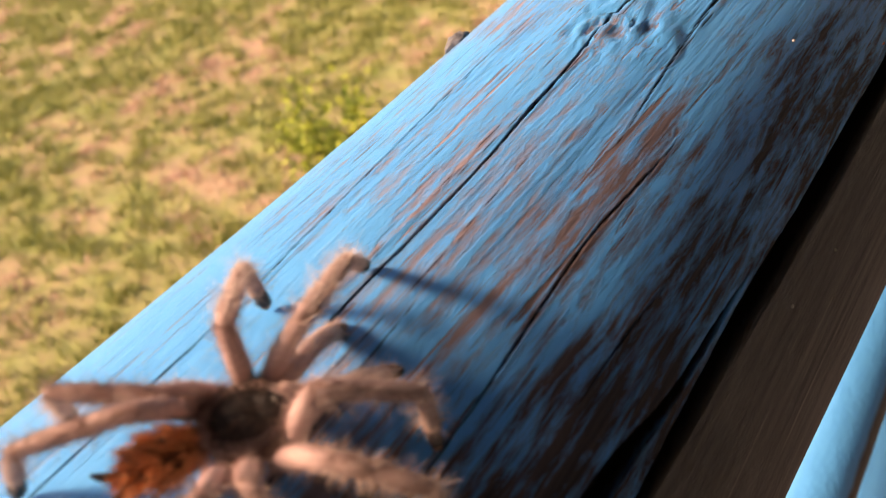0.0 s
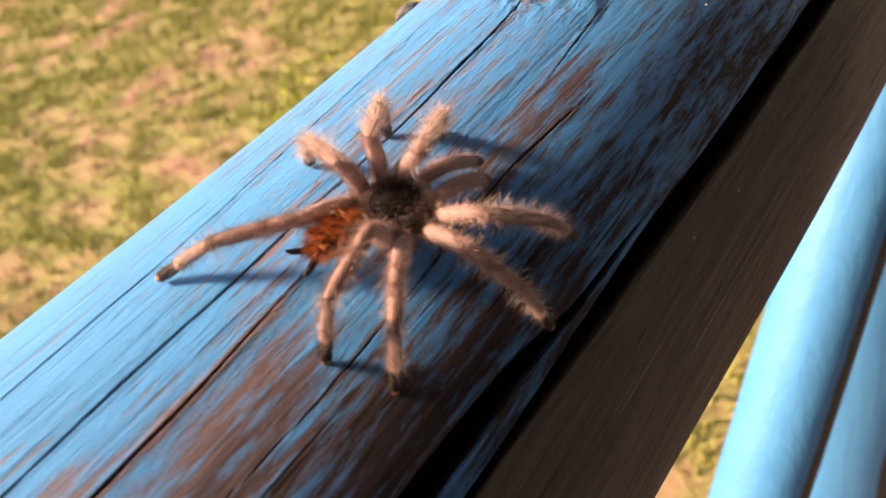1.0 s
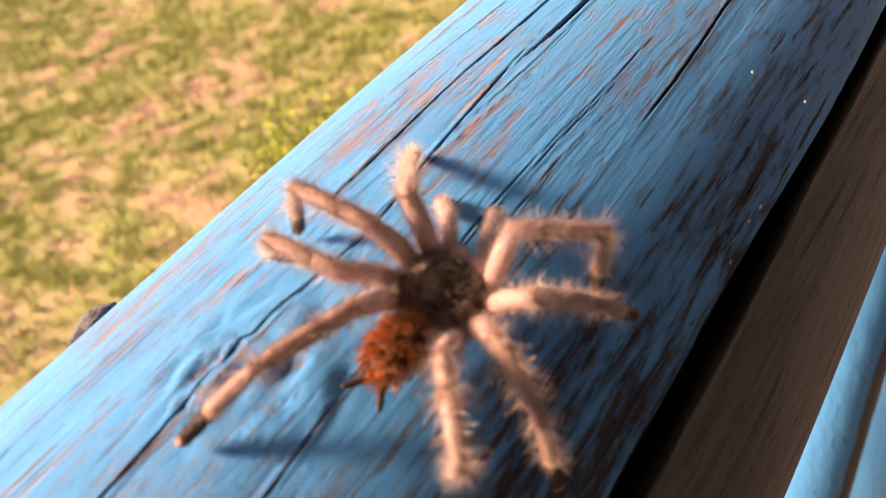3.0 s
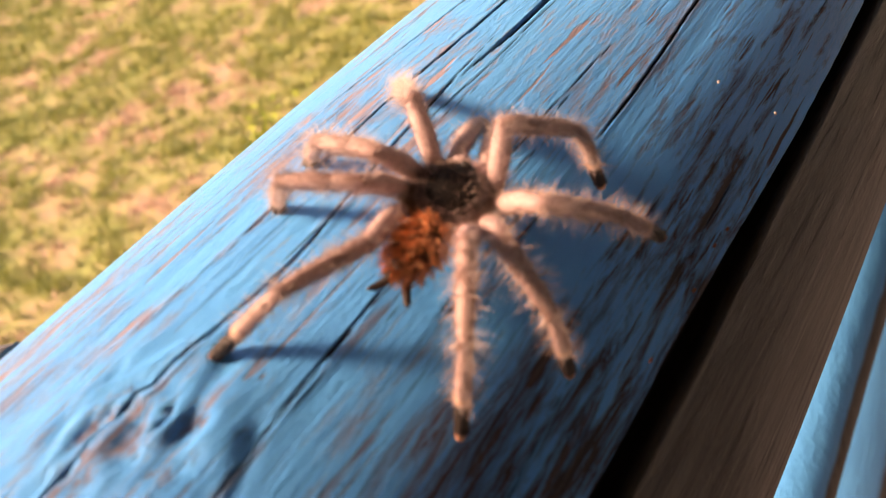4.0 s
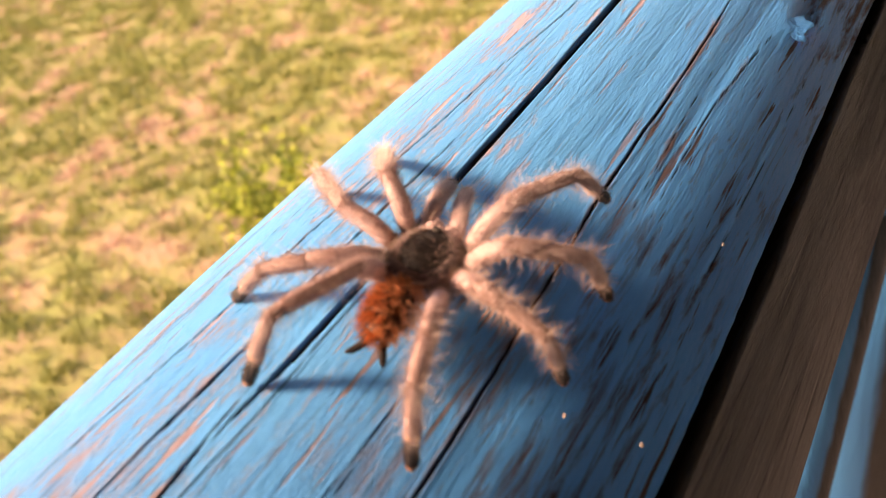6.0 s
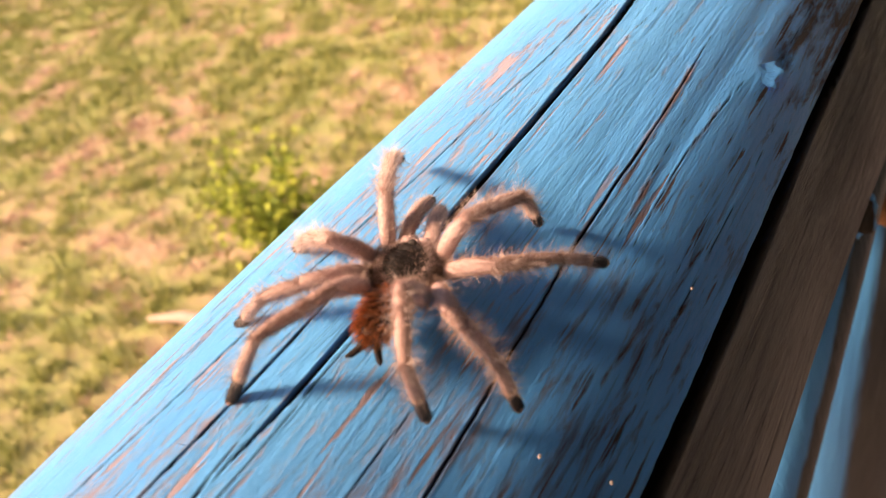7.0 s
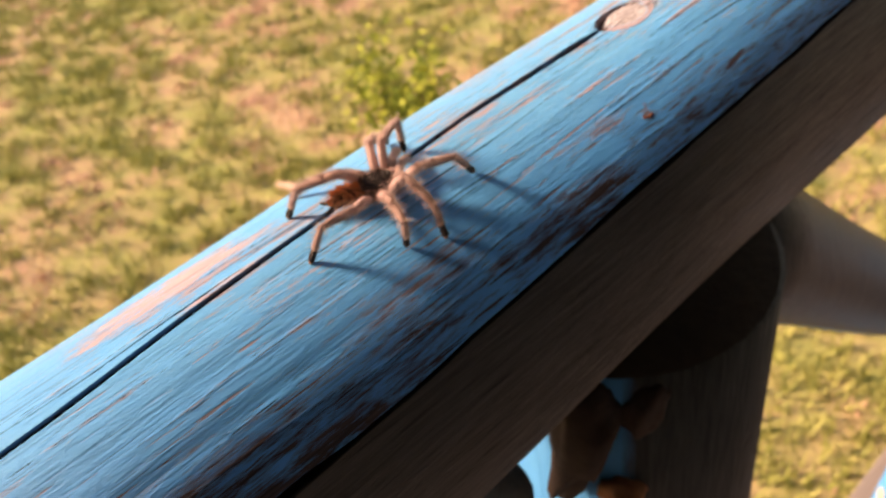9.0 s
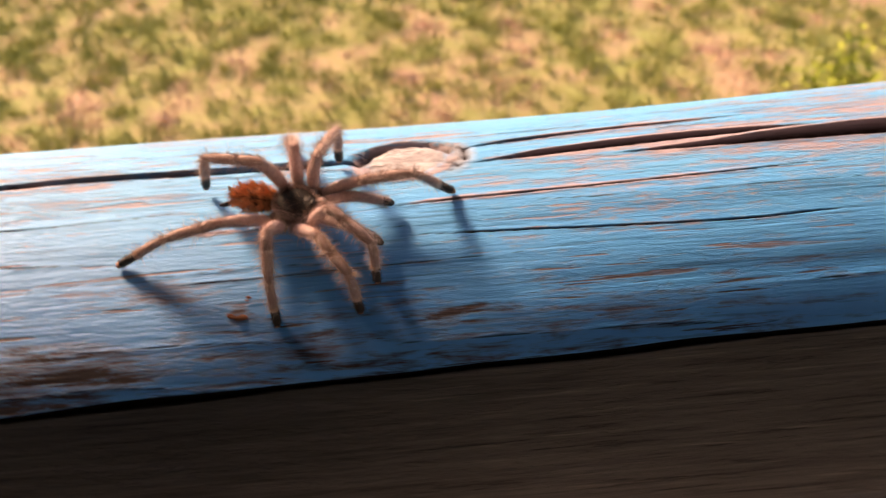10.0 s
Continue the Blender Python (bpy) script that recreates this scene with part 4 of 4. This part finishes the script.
        jaw = part("chelicera", bm, LEG_SKIN, spider)
        hairs("jaw_hair", on_path(path, rad, 400, rng), rng, 0.9 * MM, 0.03 * MM, HAIR_PALE, jaw, 0.9)
    limbs, palps = [], []
    for side in (-1, 1):
        for i in range(4):
            hip = Vector((side * HIP_X[i], HIP_Y[i], HIP_Z)) * MM
            root = Vector((side * 1.8, HIP_Y[i] * 0.55, 3.9)) * MM
            path, rad = [root, root.lerp(hip, 0.5) + Vector((0, 0, 0.1 * MM)), hip, hip.lerp(root, -0.12)], [1.2 * MM, 1.45 * MM, 1.2 * MM, 0.7 * MM]
            bm = bmesh.new()
            tube(bm, *smooth_path(path, rad), 12)
            coxa = part("coxa", bm, COXA_SKIN, spider, "brown hairy leg base")
            hairs("coxa_hair", on_path(path, rad, 420, rng, 0.2), rng, 1.1 * MM, 0.028 * MM, HAIR_TAN, coxa, 0.9)
            hairs("bristle", on_path(path, rad, 110, rng, 0.2), rng, 1.9 * MM, 0.020 * MM, HAIR_TAN, coxa, 0.6, "", 0.35)
            limbs.append((hip, LEG_SCALE[i], *leg(spider, 100 + i + 10 * side, LEG_SCALE[i])))
        bm = bmesh.new()
        path, rad = profile(15.0, ((-0.05, 0.0, 0.9), (0.12, 1.0, 1.15), (0.30, 1.9, 1.25), (0.48, 2.2, 1.2), (0.66, 1.7, 1.15), (0.84, 0.8, 1.05), (0.94, 0.2, 0.9)))
        tube(bm, *smooth_path(path, rad), 12)
        palp = part("pedipalp", bm, LEG_SKIN, spider)
        hairs("fuzz", on_path(path, rad, 1100, rng), rng, 0.85 * MM, 0.022 * MM, HAIR_PALE, palp, 1.3)
        hairs("brown_fuzz", on_path(path, rad, 500, rng, 0.2), rng, 0.95 * MM, 0.023 * MM, HAIR_TAN, palp, 1.2)
        hairs("bristle", on_path(path, rad, 130, rng, 0.1, 0.95), rng, 2.3 * MM, 0.028 * MM, HAIR_WHITE, palp, 0.45, "", 0.35)
        limb_piece("palp_tip", ((0.86, 0.8, 0.95), (0.93, 0.35, 1.0), (1.0, 0.0, 0.8), (1.04, -0.2, 0.4)), 15.0, TIP_SKIN, palp, "dark palp tip", 10)
        palps.append((Vector((side * 2.3, 5.2, 4.4)) * MM, palp))
    return spider, limbs, palps


spider, limbs, palps = tarantula()


# ---- what moves ----
def on_rail(degrees, y, height=0.0):
    a = radians(degrees)
    r = RAIL_R + height
    return Vector((r * math.sin(a), y, r * math.cos(a)))


def stance(degrees, y, heading):
    """The pose of the spider's base on the rail: local y ahead, z away from the wood."""
    up = on_rail(degrees, 0).normalized()
    side = Vector((math.cos(radians(degrees)), 0, -math.sin(radians(degrees))))
    h = radians(heading)
    ahead = Vector((0, 1, 0)) * math.cos(h) + side * math.sin(h)
    right = ahead.cross(up)
    m = Matrix((right, ahead, up)).transposed().to_4x4()
    m.translation = on_rail(degrees, y)
    return m


def segment(p, q, up):
    """A pose at p whose y points to q and whose z leans to up."""
    y = (q - p).normalized()
    x = y.cross(up).normalized()
    z = x.cross(y)
    m = Matrix((x, y, z)).transposed().to_4x4()
    m.translation = p
    return m


def ease(f):
    return f * f * (3 - 2 * f)


def between(a, b, f):
    return a + (b - a) * f


def turn_between(a, b, f):
    return a + ((b - a + 180) % 360 - 180) * f


def motions():
    # seconds; body (degrees round the rail, metres along it, heading); feet of the two sides, front to back, as degrees and metres;
    # femurs as heading and rise in degrees; palp tips in millimetres on the body; feet off the wood in millimetres
    steps = []

    def step(t, body, feet, femurs, tips, lift={}):
        steps.append((t, body, feet, femurs, tips, [lift.get(i, 0.0) for i in range(8)]))

    step(0.0, (14.1, -0.0645, 27), (7.9, -0.0348, 0.9, -0.0475, -3.8, -0.0748, -4.4, -0.0843, 31.1, -0.0511, 37.1, -0.0579, 29.1, -0.0713, 14.2, -0.0861),
         (-12, 53, -92, 71, -180, 35, 160, 50, 8, 71, 52, 35, 104, 53, 112, 50), (-6.8, 11.0, 2.0, -0.3, 19.4, 1.4), {2: 3})
    step(0.5, (17.8, -0.05, 22), (14.2, -0.0219, 1.1, -0.0346, -5.1, -0.0527, -4.4, -0.0761, 41.9, -0.0311, 42.6, -0.0508, 34.9, -0.0682, 21.4, -0.083),
         (8, 71, -116, 71, -156, 44, -180, 23, 52, 38, 80, 29, 128, 23, 168, 32), (-3.0, 16.7, 1.9, 0.3, 16.6, 1.7))
    step(1.0, (22.1, -0.0316, 18), (16.3, -0.0097, 9.5, -0.0149, 2.5, -0.0273, -0.1, -0.0595, 45.1, -0.0104, 50.8, -0.0268, 38.9, -0.0536, 29.1, -0.0568),
         (76, 71, -104, 71, -152, 59, 176, 17, 56, 32, 80, 23, 136, 23, 156, 59), (-2.4, 20.0, 1.9, 1.2, 14.2, 1.8))
    step(1.5, (26.1, -0.0047, 10), (16.4, 0.0219, 10.1, 0.0033, 3.8, -0.0029, 8.3, -0.034, 46.1, 0.018, 52.7, -0.008, 44.1, -0.022, 35.0, -0.032),
         (-20, 71, -124, 68, -140, 41, -168, 8, 44, 53, 100, 38, 148, 38, 168, 47), (-1.7, 19.4, 2.0, 1.8, 14.9, 1.9), {4: 0.7})
    step(2.0, (24.8, 0.0247, -3), (8.4, 0.0444, 1.3, 0.0383, 0.9, 0.0192, 12.4, -0.0073, 36.5, 0.0535, 49.9, 0.0265, 45.3, 0.0133, 38.4, -0.0036),
         (-84, 71, -92, 38, -132, 35, -164, 14, 52, 53, 112, 44, 144, 38, 172, 38), (-4.9, 21.3, 1.7, 3.5, 14.6, 1.9), {4: 0.7})
    step(2.5, (23.8, 0.0456, -1), (9.1, 0.0657, 1.2, 0.0563, 4.0, 0.0286, 13.7, 0.0245, 36.1, 0.0598, 46.0, 0.0597, 43.9, 0.0456, 34.8, 0.0192),
         (-128, 71, -112, 50, -148, 17, 164, 47, -16, 71, 92, 35, 124, 38, 160, 38), (-5.4, 13.4, 1.7, -1.6, 13.7, 2.0), {0: 4, 1: 2})
    step(2.7, (24.9, 0.0518, 1), (5.9, 0.0743, 2.6, 0.0578, 1.0, 0.0388, 12.6, 0.025, 38.5, 0.0722, 46.1, 0.0615, 46.7, 0.0475, 36.0, 0.0288),
         (-68, 47, -112, 47, -132, 20, -176, 44, -12, 71, 92, 65, 132, 50, 164, 44), (-7.9, 11.4, 1.5, -1.6, 15.3, 2.0))
    step(3.8, (20.8, 0.0817, -7), (3.1, 0.0937, -1.3, 0.083, 1.0, 0.0735, 10.9, 0.0472, 32.4, 0.1043, 43.9, 0.0974, 45.1, 0.0754, 38.2, 0.0591),
         (-96, 65, -136, 38, -140, 29, -180, 26, 84, 71, 88, 44, 140, 38, 168, 44), (-2.6, 15.2, 1.8, 1.1, 15.6, 2.0), {5: 0.7})
    step(4.0, (20.4, 0.084, -7), (-1.3, 0.1052, -3.1, 0.0843, 0.3, 0.0737, 10.4, 0.0495, 33.7, 0.1038, 43.4, 0.0997, 44.0, 0.0751, 37.6, 0.0589),
         (-60, 47, -136, 44, -148, 35, -180, 17, -24, 71, 104, 41, 144, 35, 164, 44), (-3.1, 14.6, 1.8, -0.3, 15.3, 2.0), {5: 4})
    step(4.5, (19.9, 0.0933, 2), (6.4, 0.1157, -4.3, 0.108, -2.4, 0.0779, 9.3, 0.0649, 32.4, 0.1165, 44.2, 0.1038, 43.2, 0.0866, 37.9, 0.0639),
         (-92, 71, -96, 29, -136, 11, -176, 44, 56, 71, 80, 44, 116, 41, 152, 32), (-8.2, 14.6, 1.5, -2.1, 15.7, 2.0))
    step(5.0, (19.8, 0.1155, 5), (4.7, 0.1361, -5.4, 0.1305, 0.4, 0.0979, 9.0, 0.0952, 31.7, 0.1408, 42.5, 0.133, 38.7, 0.1173, 32.4, 0.0839),
         (-92, 71, -96, 26, -148, 32, 164, 53, 36, 68, 64, 41, 116, 41, 148, 32), (-6.4, 17.3, 1.8, -5.0, 14.8, 1.9), {5: 1.5})
    step(5.5, (15.9, 0.1395, -6), (-0.6, 0.1621, -9.6, 0.1491, -2.2, 0.1238, 4.6, 0.1102, 30.3, 0.1628, 39.9, 0.1487, 38.8, 0.1367, 29.4, 0.1139),
         (-48, 65, -92, 38, -152, 38, -180, 44, 52, 68, 96, 44, 128, 41, 168, 44), (-6.0, 12.8, 1.6, 5.5, 17.3, 1.9))
    step(5.7, (15.4, 0.1457, -4), (-2.9, 0.1671, -10.7, 0.1597, -3.3, 0.1254, 4.8, 0.1207, 28.9, 0.1751, 39.0, 0.151, 36.5, 0.143, 29.4, 0.1166),
         (-64, 62, -84, 23, -160, 26, 172, 53, 36, 47, 100, 53, 132, 44, 160, 32), (-4.9, 19.0, 1.7, -1.2, 16.1, 2.0))
    step(6.8, (9.8, 0.1509, -10), (-12.5, 0.1743, -14.8, 0.1556, -14.2, 0.1411, 0.5, 0.1187, 19.1, 0.1791, 31.9, 0.1684, 33.7, 0.1486, 24.4, 0.1263),
         (-48, 38, -124, 38, -136, 38, -180, 23, 88, 56, 84, 47, 136, 41, 164, 32), (-4.0, 19.3, 1.6, 0.5, 14.5, 2.0), {4: 4, 5: 1.5})
    step(7.0, (9.3, 0.1536, -12), (-7.6, 0.1809, -15.9, 0.1571, -12.3, 0.1371, -1.1, 0.1234, 20.0, 0.1782, 32.3, 0.1758, 33.1, 0.1445, 23.7, 0.1347),
         (-20, 50, -120, 41, -148, 29, -172, 41, 72, 62, 84, 17, 144, 17, -176, 53), (-2.8, 24.0, 1.5, 0.3, 14.8, 1.9), {0: 4, 1: 0.7, 5: 2.5})
    step(7.5, (12.0, 0.2106, 9), (-0.5, 0.2351, -3.1, 0.2298, -10.2, 0.2013, 1.1, 0.1824, 26.6, 0.2267, 36.0, 0.2228, 31.7, 0.2015, 22.4, 0.1785),
         (-84, 68, -120, 50, -148, 11, 176, 38, 144, 71, 104, 29, 132, 41, 160, 26), (-6.0, 24.6, 2.0, -1.7, 20.5, 2.0), {1: 1.5, 5: 1.5})
    step(8.0, (10.4, 0.2749, 1), (-2.5, 0.2959, -12.5, 0.2951, -6.9, 0.2685, 5.5, 0.2405, 17.6, 0.3066, 34.4, 0.2894, 29.6, 0.2633, 21.6, 0.2608),
         (-124, 71, -72, 23, -152, 50, -172, 47, 36, 38, 76, 41, 128, 17, 164, 68), (-6.7, 16.5, 1.7, 0.1, 15.6, 2.0), {3: 4, 7: 1})
    step(8.5, (2.4, 0.3254, 14), (-10.7, 0.3517, -18.7, 0.346, -19.9, 0.3228, -9.0, 0.2902, 10.3, 0.3431, 21.7, 0.3401, 23.5, 0.3174, 17.9, 0.2984),
         (-32, 65, -68, 41, -128, 56, -176, 29, 32, 53, 56, 44, 92, 44, 136, 44), (-9.1, 16.6, 1.8, -5.1, 17.4, 2.0))
    step(9.0, (3.7, 0.3856, 17), (-5.8, 0.4043, -16.5, 0.4061, -21.3, 0.3699, -10.3, 0.362, 16.3, 0.412, 27.7, 0.3892, 23.0, 0.3783, 10.3, 0.3545),
         (-64, 71, -76, 44, -156, 14, 148, 50, 24, 44, 40, 53, 88, 38, 136, 23), (-16.0, 13.9, 0.9, -8.8, 13.6, 1.8))
    step(9.5, (4.6, 0.439, 15), (-13.3, 0.4622, -10.5, 0.4486, -20.4, 0.4357, -15.0, 0.4029, 17.6, 0.4676, 27.9, 0.4503, 28.6, 0.4281, 18.2, 0.4121),
         (-84, 56, -168, 65, -148, 44, -168, 5, 8, 20, 20, 29, 96, 44, -152, 17), (-7.0, 21.6, 2.0, 5.0, 10.7, 1.5), {2: 4, 3: 0.5, 7: 4})
    step(10.0, (13.7, 0.4879, 18), (10.3, 0.5225, -2.6, 0.4964, -12.5, 0.4841, 3.2, 0.4659, 30.3, 0.5044, 36.3, 0.5006, 37.8, 0.4828, 22.0, 0.4485),
         (-16, 26, -60, 71, -112, 38, 160, 68, -4, 56, 28, 32, 92, 47, 152, 17), (-7.7, 23.3, 2.0, 4.1, 25.2, 0.9))
    last = int(round(steps[-1][0] * 10))
    body_rows = []
    rows = {ob: [] for hip, k, *pieces in limbs for ob in pieces}
    rows.update({palp: [] for root, palp in palps})
    n = 0
    for tenth in range(last + 1):
        t = tenth / 10
        while n < len(steps) - 2 and t > steps[n + 1][0] + 1e-6:
            n += 1
        (t0, b0, feet0, fem0, tips0, up0), (t1, b1, feet1, fem1, tips1, up1) = steps[n], steps[n + 1]
        f = min(max((t - t0) / (t1 - t0), 0.0), 1.0)
        m = stance(*(between(p, q, f) for p, q in zip(b0, b1)))
        inv = m.inverted()
        body_rows.append((t, m))
        rounds = 2 if t1 - t0 > 0.8 else 1
        for i, (hip, k, femur, tibia, foot) in enumerate(limbs):
            # legs swing in two groups, one after the other
            early = i in (0, 2, 5, 7)
            g = f * rounds
            whole, g = min(int(g), rounds - 1), g - min(int(g), rounds - 1)
            g = min(max(g / 0.6 if early else (g - 0.4) / 0.6, 0.0), 1.0)
            h = (whole + ease(g)) / rounds
            far = abs(feet1[2 * i + 1] - feet0[2 * i + 1]) + RAIL_R * radians(abs(feet1[2 * i] - feet0[2 * i]))
            rise = between(up0[i], up1[i], h) * MM + min(far * 0.25, 0.004) * math.sin(math.pi * g)
            toe = inv @ on_rail(between(feet0[2 * i], feet1[2 * i], h), between(feet0[2 * i + 1], feet1[2 * i + 1], h), 0.0005 + rise)
            az, el = radians(turn_between(fem0[2 * i], fem1[2 * i], h)), radians(between(fem0[2 * i + 1], fem1[2 * i + 1], h))
            knee = hip + Vector((math.sin(az) * math.cos(el), math.cos(az) * math.cos(el), math.sin(el))) * (FEMUR * MM * k)
            a, b = TIBIA * MM * k, FOOT * MM * k
            d = toe - knee
            way = d.normalized()
            reach = min(max(d.length, 0.3 * (a + b)), 0.995 * (a + b))
            up = (knee - hip).normalized() + Vector((0, 0, 0.9))
            up = (up - way * up.dot(way)).normalized()
            c = (a * a + reach * reach - b * b) / (2 * reach)
            ankle = knee + way * c + up * math.sqrt(max(a * a - c * c, 1e-10))
            toe = knee + way * reach
            rows[femur].append((t, segment(hip, knee, Vector((0, 0, 1)))))
            rows[tibia].append((t, segment(knee, ankle, up)))
            rows[foot].append((t, segment(ankle, toe, up)))
        for i, (root, palp) in enumerate(palps):
            tip = Vector([between(p, q, ease(f)) for p, q in zip(tips0[3 * i:3 * i + 3], tips1[3 * i:3 * i + 3])]) * MM
            rows[palp].append((t, segment(root, tip, Vector((0, 0, 1)))))
    walk(spider, body_rows)
    for piece, keyed in rows.items():
        walk(piece, keyed)


motions()
